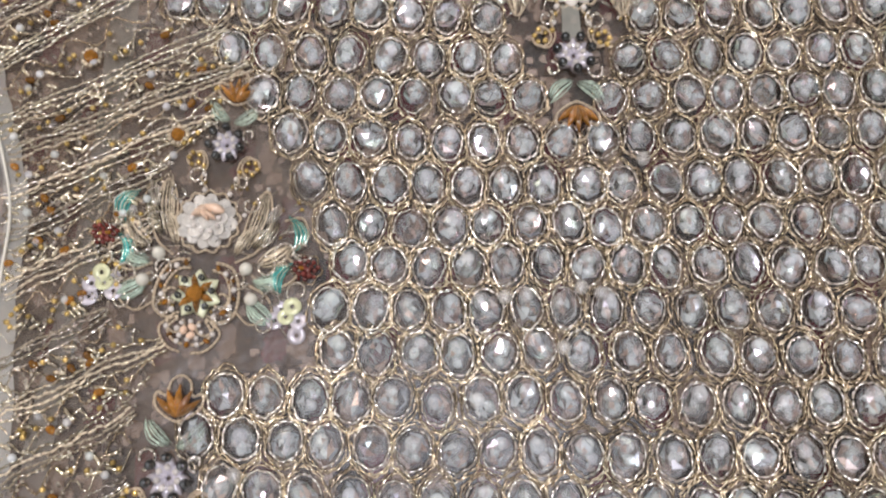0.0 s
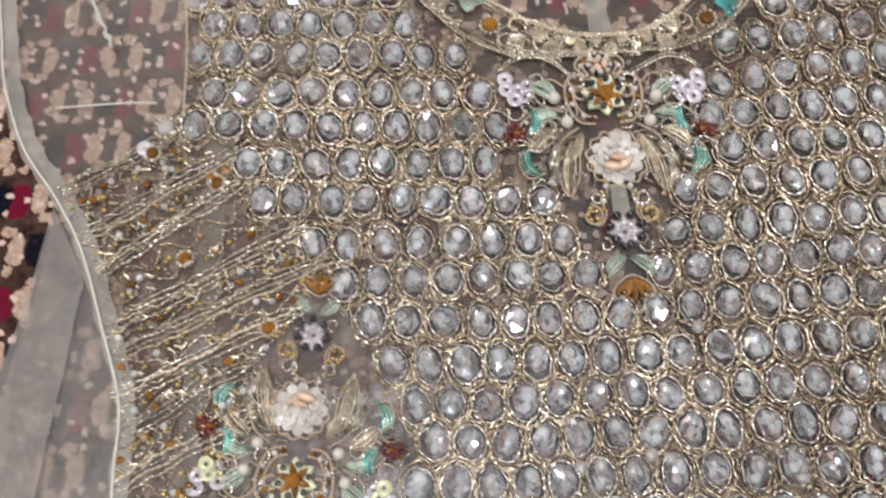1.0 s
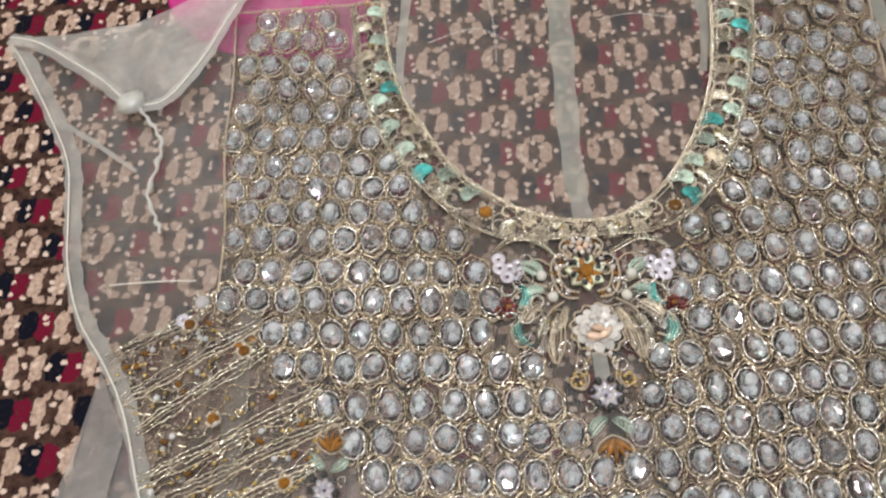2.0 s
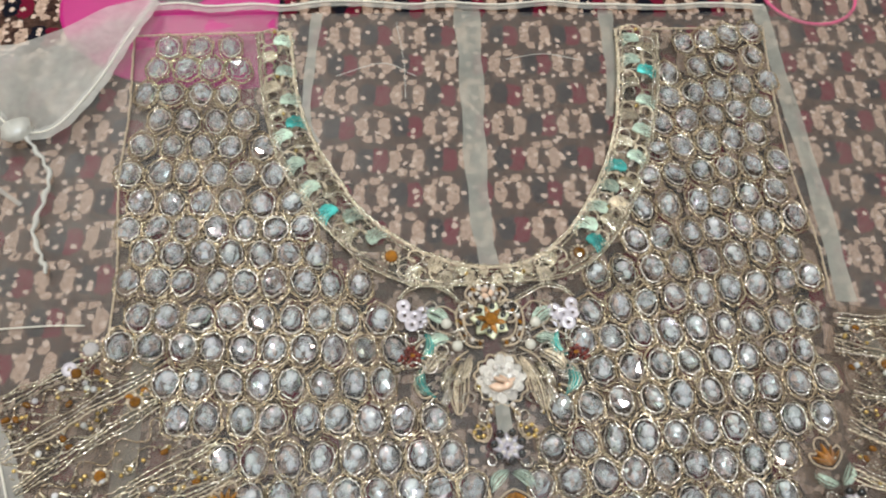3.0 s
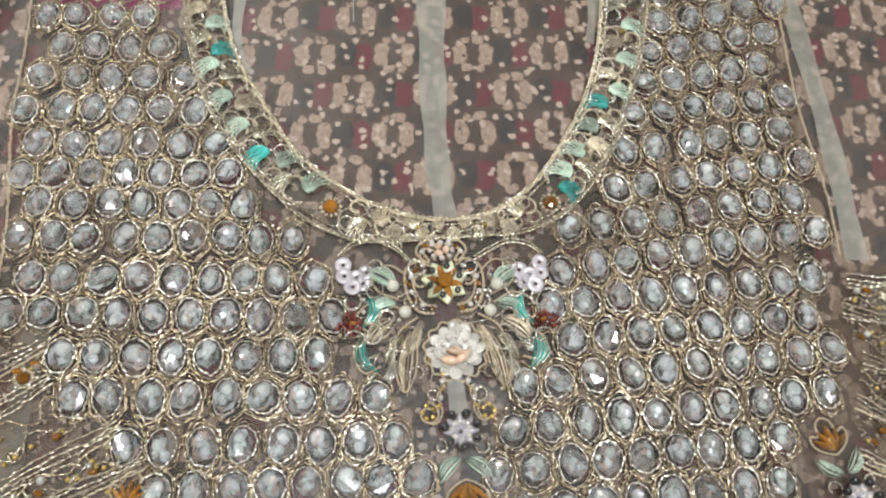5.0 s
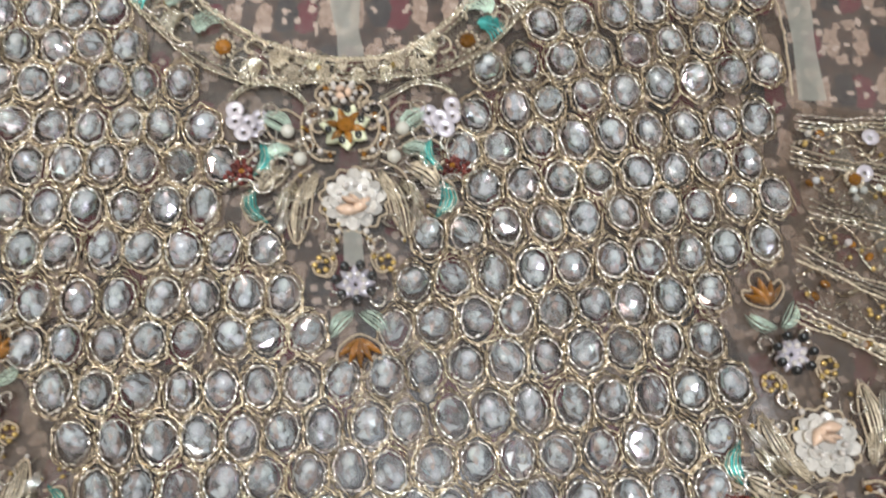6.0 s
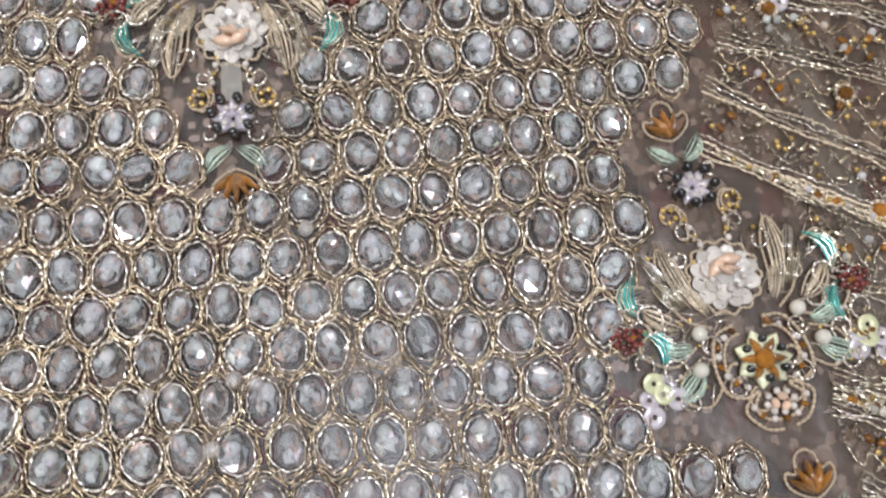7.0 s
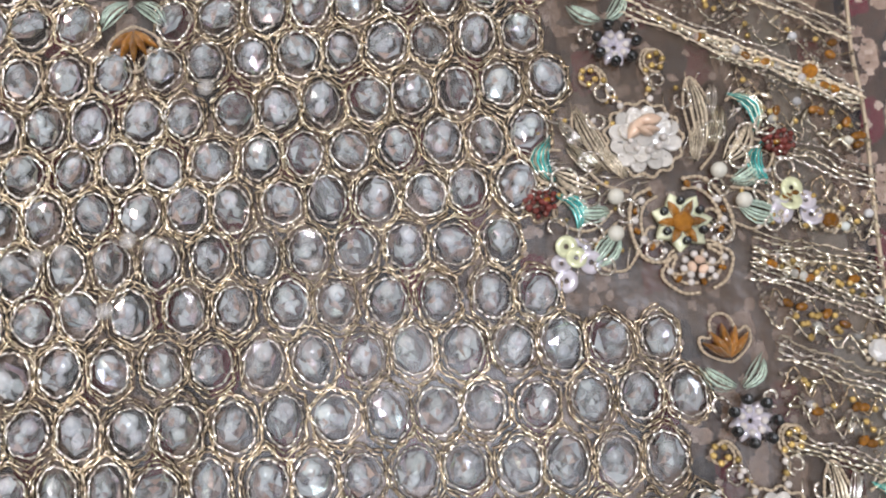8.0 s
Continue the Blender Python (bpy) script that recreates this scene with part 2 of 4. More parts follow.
M_CLEAR = plain("clear_film", (0.95, 0.8, 0.88), 0.12, vary=0.03, scale=60, Transmission_Weight=0.8)
M_CORD = plain("pink_cord", (0.72, 0.10, 0.26), 0.55, vary=0.15, scale=900, bump=0.3)


# ---- mesh building ----
class Geo:
    """Vertices and faces of one mesh."""

    def __init__(self):
        self.v, self.f = [], []

    def rings(self, loops, cap=True):
        """Joins closed loops of equal length into a skin."""
        base, k = len(self.v), len(loops[0])
        for lp in loops:
            self.v.extend([tuple(p) for p in lp])
        for i in range(len(loops) - 1):
            for j in range(k):
                a, b = base + i * k + j, base + i * k + (j + 1) % k
                self.f.append((a, b, b + k, a + k))
        if cap:
            self.f.append(tuple(base + j for j in reversed(range(k))))
            self.f.append(tuple(base + (len(loops) - 1) * k + j for j in range(k)))
        return self

    def tube(self, pts, r, sides=5, taper=1.0, closed=False, radii=None):
        pts = [Vector(p) for p in pts]
        loops = []
        for i, p in enumerate(pts):
            a = pts[i - 1] if (i or closed) else p
            b = pts[(i + 1) % len(pts)] if (i < len(pts) - 1 or closed) else p
            d = (b - a).normalized() if (b - a).length > 1e-9 else Vector((1, 0, 0))
            side = d.cross(Vector((0, 0, 1)))
            side = side.normalized() if side.length > 1e-6 else Vector((1, 0, 0))
            up = side.cross(d)
            rr = radii[i] if radii else r * (taper if i in (0, len(pts) - 1) and not closed else 1.0)
            loops.append([p + rr * (math.cos(q) * side + math.sin(q) * up) for q in [2 * math.pi * (s + 0.5) / sides for s in range(sides)]])
        if closed:
            loops.append(loops[0])
        return self.rings(loops, cap=not closed)

    def pill(self, a, b, r, sides=5):
        a, b = Vector(a), Vector(b)
        return self.tube([a, a.lerp(b, 0.18), a.lerp(b, 0.82), b], r, sides, 0.55)

    def beads(self, pts, r, length, gap=0.12, sides=5, seed=1, jitter=0.0, closed=False, pinch=0.4):
        """A twisted wire: one tube, pinched at even steps along a line."""
        rng = random.Random(seed)
        line = resample(pts + [pts[0]] if closed else pts, length)
        path, radii = [], []
        for a, b in zip(line, line[1:]):
            j = Vector((rng.uniform(-1, 1), rng.uniform(-1, 1), rng.uniform(0, 1))) * jitter
            k = rng.uniform(0.85, 1.12)
            for t, w in ((0.0, pinch), (0.14, 0.95), (0.5, 1.08), (0.84, 0.9)):
                path.append(a.lerp(b, t) + (j * (0.4 + 1.2 * t) if t else j * 0.0))
                radii.append(r * w * k)
        if not closed:
            path.append(line[-1])
            radii.append(r * 0.5)
        return self.tube(path, r, sides, 1.0, closed, radii)

    def wire(self, pts, r, lo, hi, seed=1, jitter=0.0002, sides=5):
        """A closed ring of cut wire: short lengths laid end to end, each a little out of line."""
        rng = random.Random(seed)
        line = resample(pts + [pts[0]], 0.0004)
        path, radii, i = [], [], 0
        while i < len(line) - 3:
            k = min(len(line) - 1, i + max(3, round(rng.uniform(lo, hi) / 0.0004)))
            k = len(line) - 1 if len(line) - 1 - k < 3 else k
            a, m, b = [p + Vector((rng.gauss(0, 1), rng.gauss(0, 1), abs(rng.gauss(0, 1)))) * jitter for p in (line[i], line[(i + k) // 2], line[k])]
            w = r * rng.uniform(0.8, 1.15)
            path += [a, a.lerp(m, 0.3), m, m.lerp(b, 0.7), b]
            radii += [w * 0.3, w, w * 1.08, w, w * 0.3]
            i = k
        return self.tube(path, r, sides, 1.0, True, radii)

    def facets(self, loops):
        """A cut stone: the skin over the loops and its table, each facet a piece of its own."""
        k = len(loops[0])
        tris = []
        for lo, hi in zip(loops, loops[1:]):
            for j in range(k):
                a, b, c, d = lo[j], lo[(j + 1) % k], hi[(j + 1) % k], hi[j]
                tris += [(a, b, c), (a, c, d)] if j % 2 else [(a, b, d), (b, c, d)]
        mid = sum((Vector(p) for p in loops[-1]), Vector()) / k
        tris += [(loops[-1][j], loops[-1][(j + 1) % k], mid) for j in range(k)]
        for tri in tris:
            base = len(self.v)
            self.v.extend([tuple(p) for p in tri])
            self.f.append((base, base + 1, base + 2))
        return self

    def round_petal(self, r0, r1, width, height, lift):
        """A blunt cupped petal that points along x."""
        loops = []
        for i in range(8):
            t = i / 7
            w = width * 0.5 * min(1.0, 0.45 + 1.1 * t) * math.sqrt(max(0.02, 1 - max(0.0, (t - 0.55) / 0.47) ** 2))
            x, z = r0 + (r1 - r0) * t, lift * t * t
            loops.append([Vector((x, -w, z)), Vector((x, -w * 0.9, z + height)), Vector((x, -w * 0.4, z + height * 0.55)), Vector((x, 0, z + height * 0.75)), Vector((x, w * 0.4, z + height * 0.55)), Vector((x, w * 0.9, z + height)), Vector((x, w, z))])
        return self.rings(loops)

    def ball(self, c, rx, ry=None, rz=None, seg=8, rows=5, turn=0.0):
        ry, rz = ry or rx, rz or rx
        c = Vector(c)
        loops = []
        for i in range(1, rows):
            t = math.pi * i / rows
            lp = []
            for s in range(seg):
                q = 2 * math.pi * s / seg + (math.pi / seg) * (i % 2)
                x, y = rx * math.sin(t) * math.cos(q), ry * math.sin(t) * math.sin(q)
                lp.append(c + Vector((x * math.cos(turn) - y * math.sin(turn), x * math.sin(turn) + y * math.cos(turn), -rz * math.cos(t))))
            loops.append(lp)
        return self.rings(loops)

    def disc(self, c, r, hole, t, seg=14, tilt=(0, 0)):
        """A thin flat ring such as a sequin, slightly cupped."""
        c = Vector(c)
        m = Euler((tilt[0], tilt[1], 0)).to_matrix()
        loops = []
        for rad, z in ((hole, 0), (hole, t), ((r + hole) / 2, t * 0.6), (r, t * 1.7), (r, t * 0.7), ((r + hole) / 2, -t * 0.4), (hole, 0)):
            loops.append([c + m @ Vector((rad * math.cos(q), rad * math.sin(q), z)) for q in [2 * math.pi * s / seg for s in range(seg)]])
        return self.rings(loops, cap=False)

    def petal(self, c, direction, length, width, height, lift=0.0, seg=7):
        """A domed pointed leaf or petal."""
        c, d = Vector(c), Vector((math.cos(direction), math.sin(direction), 0))
        s = Vector((-d.y, d.x, 0))
        loops = []
        for i in range(seg + 1):
            t = i / seg
            w = width * 0.5 * math.sin(math.pi * (0.04 + 0.93 * t ** 0.85)) + 0.00006
            p = c + d * (length * t) + Vector((0, 0, lift * t))
            h = height * (0.35 + 0.65 * math.sin(math.pi * t))
            loops.append([p - s * w, p - s * w * 0.55 + Vector((0, 0, h * 0.8)), p + Vector((0, 0, h)), p + s * w * 0.55 + Vector((0, 0, h * 0.8)), p + s * w])
        return self.rings(loops)

    def sheet(self, outline, z, step=0.008, wave=0.0004, rise=None):
        """A woven sheet with the given outline, cut from a fine grid, thin but with two faces."""
        xs, ys = [p[0] for p in outline], [p[1] for p in outline]
        bm = bmesh.new()
        face = bm.faces.new([bm.verts.new((x, y, 0)) for x, y in outline])
        for axis, lo, hi in ((0, min(xs), max(xs)), (1, min(ys), max(ys))):
            for i in range(1, int((hi - lo) / step)):
                no = (1, 0, 0) if axis == 0 else (0, 1, 0)
                co = (lo + i * step, 0, 0) if axis == 0 else (0, lo + i * step, 0)
                bmesh.ops.bisect_plane(bm, geom=bm.verts[:] + bm.edges[:] + bm.faces[:], plane_co=co, plane_no=no)
        base = len(self.v)
        bm.verts.index_update()
        for v in bm.verts:
            x, y = v.co.x, v.co.y
            h = z + wave * noise.noise((x * 45, y * 45, z * 900)) * 2 + (rise(x, y) if rise else 0)
            self.v.append((x, y, h))
        for fc in bm.faces:
            self.f.append(tuple(base + v.index for v in fc.verts))
        bm.free()
        return self

    def mesh(self, name, material, smooth=True):
        me = bpy.data.meshes.new(name)
        me.from_pydata(self.v, [], self.f)
        me.materials.append(material)
        if smooth:
            me.polygons.foreach_set("use_smooth", [True] * len(me.polygons))
        me.update()
        return me


def resample(pts, step):
    pts = [Vector(p) for p in pts]
    total = sum((b - a).length for a, b in zip(pts, pts[1:]))
    k = max(1, round(total / step))
    out, want = [pts[0]], total / k
    acc = 0.0
    for a, b in zip(pts, pts[1:]):
        d = (b - a).length
        while d > 1e-12 and acc + d >= want * len(out) - 1e-9 and len(out) < k:
            out.append(a.lerp(b, (want * len(out) - acc) / d))
        acc += d
    out.append(pts[-1])
    return out


def smooth_line(ctrl, per=8, z=0.0):
    """A smooth line through control points given in millimetres."""
    p = [Vector((c[0] * MM, c[1] * MM, c[2] * MM if len(c) > 2 else z)) for c in ctrl]
    p = [p[0] * 2 - p[1]] + p + [p[-1] * 2 - p[-2]]
    out = []
    for i in range(1, len(p) - 2):
        for s in range(per):
            t = s / per
            out.append(0.5 * ((2 * p[i]) + (p[i + 1] - p[i - 1]) * t + (2 * p[i - 1] - 5 * p[i] + 4 * p[i + 1] - p[i + 2]) * t * t
                              + (3 * p[i] - p[i - 1] - 3 * p[i + 1] + p[i + 2]) * t ** 3))
    out.append(p[-2])
    return out


def offset_line(line, d, z=0.0):
    """The same line moved sideways by d."""
    out = []
    for i, p in enumerate(line):
        t = (line[min(i + 1, len(line) - 1)] - line[max(i - 1, 0)]).normalized()
        out.append(p + Vector((-t.y, t.x, 0)) * d + Vector((0, 0, z)))
    return out


def part(name, geo, material, parent, label="", smooth=True):
    ob = new(name, geo.mesh(name, material, smooth))
    ob.parent = parent
    return tagged(ob, label) if label else ob


def place(name, mesh, parent, m, label=""):
    ob = new(name, mesh)
    ob.parent = parent
    ob.matrix_local = m
    return tagged(ob, label) if label else ob


# ---- the room: carpet floor, with unseen walls and ceiling added for reflections ----
def slab(name, lo, hi, material, label):
    g = Geo()
    (x0, y0, z0), (x1, y1, z1) = lo, hi
    g.rings([[(x0, y0, z0), (x1, y0, z0), (x1, y1, z0), (x0, y1, z0)], [(x0, y0, z1), (x1, y0, z1), (x1, y1, z1), (x0, y1, z1)]])
    return tagged(new(name, g.mesh(name, material, False)), label, "room", kind="structure")


BASE = -0.005
floor = tagged(slab("floor", (-1.8, -1.8, BASE - 0.05), (1.8, 1.8, BASE), M_CARPET, "dark carpet with beige flowers, maroon and navy spots"), category="carpet")
slab("wall_north", (-1.9, 1.8, BASE - 0.05), (1.9, 1.9, 2.6), M_WALL, "unseen plain cream wall, added for reflections")
slab("wall_south", (-1.9, -1.9, BASE - 0.05), (1.9, -1.8, 2.6), M_WALL, "unseen plain cream wall, added for reflections")
slab("wall_east", (1.8, -1.8, BASE - 0.05), (1.9, 1.8, 2.6), M_WALL, "unseen plain cream wall, added for reflections")
slab("wall_west", (-1.9, -1.8, BASE - 0.05), (-1.8, 1.8, 2.6), M_WALL, "unseen plain cream wall, added for reflections")
slab("ceiling", (-1.9, -1.9, 2.6), (1.9, 1.9, 2.7), M_CEIL, "unseen plain white ceiling, added for reflections")

# ---- the garment ----
kurta = tagged(new("kurta"), "sheer beige organza tunic with crystal and gold embroidery on the carpet", "tunic")
kurta.location = (0, 0, 0)

NECK_IN = smooth_line([(-89, 182), (-87, 144), (-81, 115), (-70, 90), (-56, 64), (-35, 44), (-15, 33), (6, 29), (25, 32), (44, 45), (58, 63), (71, 83), (83, 112), (92, 149), (96, 177)])
NECK_OUT = smooth_line([(-109, 182), (-106, 138), (-99, 99), (-87, 72), (-72, 50), (-57, 33), (-41, 23), (-24, 19), (0, 19), (18, 19), (36, 20), (56, 28), (77, 50), (95, 82), (112, 129), (122, 174)])
LEFT_EDGE = smooth_line([(-175, 182), (-174, 130), (-176, 89), (-173, 40), (-174, 4)])
RIGHT_EDGE = smooth_line([(187, 176), (180, 134), (174, 80), (174, 30), (171, 0)])


def flat(line):
    return [(p.x, p.y) for p in line]


SLEEVE_L = smooth_line([(-303, 170), (-293, 154), (-271, 113), (-258, 84), (-253, 53), (-249, 24), (-239, -6), (-224, -30), (-213, -52), (-204, -82), (-196, -113), (-197, -145), (-194, -200), (-190, -300)])
SLEEVE_R = smooth_line([(330, 170), (285, 60), (255, -20), (232, -60), (224, -100), (223, -130), (218, -183), (214, -300)])
SLEEVE_FAR = [(0.36, 0.24), (0.36, 0.05), (0.30, -0.1), (0.29, -0.3)]

# back of the garment: sheet behind the neck opening, out to the sleeves
back = [(-0.302, 0.170), (-0.265, 0.170), (-0.235, 0.174), (-0.212, 0.184), (-0.190, 0.198), (-0.167, 0.201), (0.0, 0.198), (0.1, 0.194), (0.19, 0.192), (0.26, 0.24)] + SLEEVE_FAR + flat(SLEEVE_L)[::-4]
part("back_panel", Geo().sheet(back, -0.0030, 0.012, 0.0005), M_BACK, kurta, "sheer plain organza back, creased")
# front: the two shoulders, the bodice and the sleeves, with the neck cut out
front = [(-0.296, 0.167), (-0.262, 0.166), (-0.232, 0.170), (-0.208, 0.18), (-0.175, 0.184)] + flat(NECK_IN)[::3] + [(0.187, 0.176), (0.25, 0.236), (0.355, 0.236)] + [(x - 0.004, y) for x, y in flat(SLEEVE_R)[::4]] + [(x + 0.004, y) for x, y in flat(SLEEVE_L)[:0:-4]]
part("front_panel", Geo().sheet(front, -0.0010, 0.012, 0.0003), M_FRONT, kurta, "sheer organza front under the embroidery")


def strip_sheet(name, line, w0, w1, z, material, label):
    """A folded strip of cloth along a line."""
    k = len(line) - 1
    left, right = [], []
    for i, p in enumerate(line):
        t = (line[min(i + 1, k)] - line[max(i - 1, 0)]).normalized()
        n = Vector((-t.y, t.x, 0))
        w = (w0 + (w1 - w0) * i / k) * (0.5 + 0.06 * math.sin(i * 1.7)) * MM
        left.append((p.x + n.x * w, p.y + n.y * w))
        right.append((p.x - n.x * w, p.y - n.y * w))
    return part(name, Geo().sheet(left + right[::-1], z, 0.01, 0.0002), material, kurta, label)


strip_sheet("facing_strip", smooth_line([(12, 200), (9, 150), (5, 100), (3, 55), (4, 30)], 4), 15, 9, -0.0022, M_SEAM, "pale folded facing strip at the back opening")
strip_sheet("neck_facing", smooth_line([(-75, 199), (-80, 160), (-83, 125), (-78, 108)], 4), 6, 4, -0.0022, M_SEAM, "")
strip_sheet("neck_facing", smooth_line([(95, 196), (92, 170), (89, 145), (82, 118)], 4), 9, 4, -0.0022, M_SEAM, "")
strip_sheet("armhole_seam", smooth_line([(190, 196), (187, 126), (184, 52), (179, -2)], 4), 9, 10, -0.0004, M_SEAM, "pale folded armhole seam")
strip_sheet("side_seam", smooth_line([(180, -12), (192, -45), (198, -90), (204, -150), (207, -200), (208, -280)], 4), 8, 14, -0.0022, M_SEAM, "")
strip_sheet("side_seam", smooth_line([(-158, -5), (-163, -47), (-167, -100), (-174, -150), (-181, -195), (-183, -280)], 4), 10, 8, -0.0022, M_SEAM, "")


# fold of cloth turned back at the shoulder, its knot and loose thread
def fold_rise(x, y):
    return 0.004 + 0.003 * noise.noise((x * 30, y * 30, 3.0))


flap = part("turned_back_flap", Geo().sheet([(-0.303, 0.171), (-0.280, 0.163), (-0.245, 0.134), (-0.226, 0.115), (-0.209, 0.115), (-0.190, 0.142), (-0.176, 0.176), (-0.164, 0.201), (-0.162, 0.209), (-0.190, 0.200), (-0.212, 0.186), (-0.235, 0.176), (-0.265, 0.172)], 0.001, 0.009, 0.0006, fold_rise), M_FLAP, kurta, "double white organza flap folded back")
FLAP_LINE = smooth_line([(-301, 170, 6), (-282, 163, 6), (-246, 135, 6), (-227, 117, 6), (-208, 117, 6), (-190, 143, 6), (-176, 176, 5.5), (-163, 203, 4.5)])
TOP_LINE = smooth_line([(-168, 204), (-150, 205), (-134, 202), (-110, 203), (-92, 201), (-70, 204), (-46, 203), (-20, 200), (0, 201), (30, 198), (60, 200), (80, 197), (100, 196), (130, 194), (160, 195), (192, 192)])
strip_sheet("flap_fold", FLAP_LINE, 8, 6, 0.0068, M_FLAP, "white organza fold")
strip_sheet("top_fold", TOP_LINE, 6, 4, 0.0006, M_FLAP, "white organza fold")
part("flap_edge", Geo().tube(offset_line(FLAP_LINE, 0.001, 0.001), 0.0006, 5), M_HEM, kurta, "white rolled hem")
part("top_edge", Geo().tube(offset_line(TOP_LINE, 0.001, 0.0012), 0.0007, 5), M_HEM, kurta, "white rolled hem")
knot = Geo()
rng = random.Random(4)
knot.ball((-0.226, 0.117, 0.0075), 0.0085, 0.0065, 0.0045, 12, 7, 0.3)
knot.v = [tuple(Vector(p) + Vector((1, 1, 0.6)) * 0.0022 * noise.noise(Vector(p) * 320)) for p in knot.v]
part("knot", knot, M_KNOT, kurta, "white bunched fabric knot")
tail = Geo()
path = smooth_line([(-222, 114, 7), (-216, 106, 5), (-209, 93, 3), (-210, 79, 2), (-213, 62, 2), (-208, 48, 2), (-204, 38, 2)])
tail.v, k = [], len(path)
tail.tube([p + Vector((0.0006 * math.sin(i * 1.3), 0.0004 * math.cos(i * 1.7), 0)) for i, p in enumerate(path)], 0.001, 6, 0.6, False, [0.0011 + 0.00035 * math.sin(i * 0.9) for i in range(k)])
part("loose_thread", tail, M_KNOT, kurta, "white twisted thread end")
strip_sheet("sleeve_fold", offset_line(SLEEVE_L, 0.003)[:-8], 10, 7, 0.0012, M_FLAP, "white folded sleeve edge")
part("sleeve_hem", Geo().tube(offset_line(SLEEVE_L, 0.001, 0.002), 0.0005, 5), M_HEM, kurta, "white rolled sleeve hem")
part("sleeve_hem", Geo().tube(offset_line(SLEEVE_R, 0, 0.0005)[4:], 0.0007, 5), M_CREAM, kurta, "cream stitched sleeve line")
part("sleeve_under", Geo().sheet([(-0.226, -0.032), (-0.232, -0.07), (-0.239, -0.094), (-0.252, -0.16), (-0.262, -0.24), (-0.185, -0.24), (-0.19, -0.16), (-0.192, -0.115), (-0.2, -0.075)], -0.0035, 0.01, 0.0006), M_SLEEVE, kurta, "plain sheer sleeve below")
part("sleeve_flap", Geo().sheet([(-0.225, -0.032), (-0.233, -0.07), (-0.240, -0.094), (-0.253, -0.16), (-0.263, -0.24), (-0.236, -0.24), (-0.228, -0.16), (-0.217, -0.10), (-0.211, -0.062)], -0.0005, 0.01, 0.0008), M_SLEEVE, kurta, "pale double fold of the sleeve")
part("thread_pull", Geo().tube(smooth_line([(-227, 12, 0.5), (-200, 12, 0.6), (-185, 11, 0.5)]), 0.0004, 4), M_HEM, kurta)
strip_sheet("crease", smooth_line([(-272, 117), (-250, 101), (-221, 77)]), 4, 2, 0.0004, M_FLAP, "")
for pts in ([(-66, 152), (-40, 160), (-22, 150)], [(-30, 190), (-28, 160), (-29, 135)], [(30, 160), (52, 163), (72, 158)]):
    part("thread_pull", Geo().tube(smooth_line([(x, y, -1.5) for x, y in pts]), 0.0002, 4), M_KNOT, kurta)

# gold net ground under the stones
net = [(-0.174, 0.18)] + flat(NECK_OUT)[::4] + [(0.184, 0.174)] + flat(RIGHT_EDGE)[::6] + [(0.157, -0.03), (0.156, -0.055), (0.13, -0.068), (0.13, -0.12), (0.118, -0.16), (0.12, -0.178), (0.157, -0.185), (0.163, -0.215), (0.15, -0.3), (-0.135, -0.3), (-0.135, -0.172), (-0.092, -0.168), (-0.092, -0.125), (-0.112, -0.085), (-0.122, -0.06), (-0.15, -0.04), (-0.152, -0.012), (-0.176, 0.0)] + flat(LEFT_EDGE)[:0:-6]
part("net_ground", Geo().sheet(net, -0.0003, 0.012, 0.0001), M_NET, kurta, "fine gold net ground")

part("sleeve_net", Geo().sheet([(-0.176, 0.0), (-0.152, -0.012), (-0.15, -0.04), (-0.122, -0.06), (-0.112, -0.085), (-0.092, -0.125), (-0.092, -0.168), (-0.135, -0.172), (-0.135, -0.3)] + [(x + 0.005, y) for x, y in flat(SLEEVE_L)[::-4] if y < -0.02], -0.0004, 0.012, 0.0001), M_NET2, kurta, "fine brown net ground")
part("sleeve_net", Geo().sheet([(0.172, -0.002), (0.157, -0.03), (0.156, -0.055), (0.13, -0.068), (0.13, -0.12), (0.118, -0.16), (0.12, -0.178), (0.157, -0.185), (0.163, -0.215), (0.15, -0.3)] + [(x - 0.004, y) for x, y in flat(SLEEVE_R)[::-4] if y < -0.01], -0.0004, 0.012, 0.0001), M_NET2, kurta, "fine brown net ground")

# rows of stones: first x and y, last x and y (millimetres), number of stones
ROWS_LEFT = [
    (-155.5, 173.5, -122.5, 172.5, 3), (-160.4, 159.5, -118.1, 156.5, 4), (-166.1, 141.8, -124.4, 139.7, 4), (-157.7, 124.9, -114.8, 121.6, 4),
    (-165.6, 108.4, -105.6, 104.4, 5), (-171.3, 92.5, -100.3, 87.2, 6), (-163.9, 74.7, -91.1, 70.3, 6), (-169.4, 60.1, -86, 55.4, 7),
    (-160.6, 46.8, -79.4, 40.6, 7), (-167.6, 31.8, -59.3, 23, 9), (-160.6, 13.3, -52.1, 4.9, 9), (-168.3, -0.5, -46.3, -11.6, 10),
    (-147.9, -19.6, -52.1, -26.9, 8), (-142.6, -35.7, -30.7, -45, 9), (-122, -55.5, -24, -61.6, 8), (-112, -73.3, -16.5, -76.2, 8)]
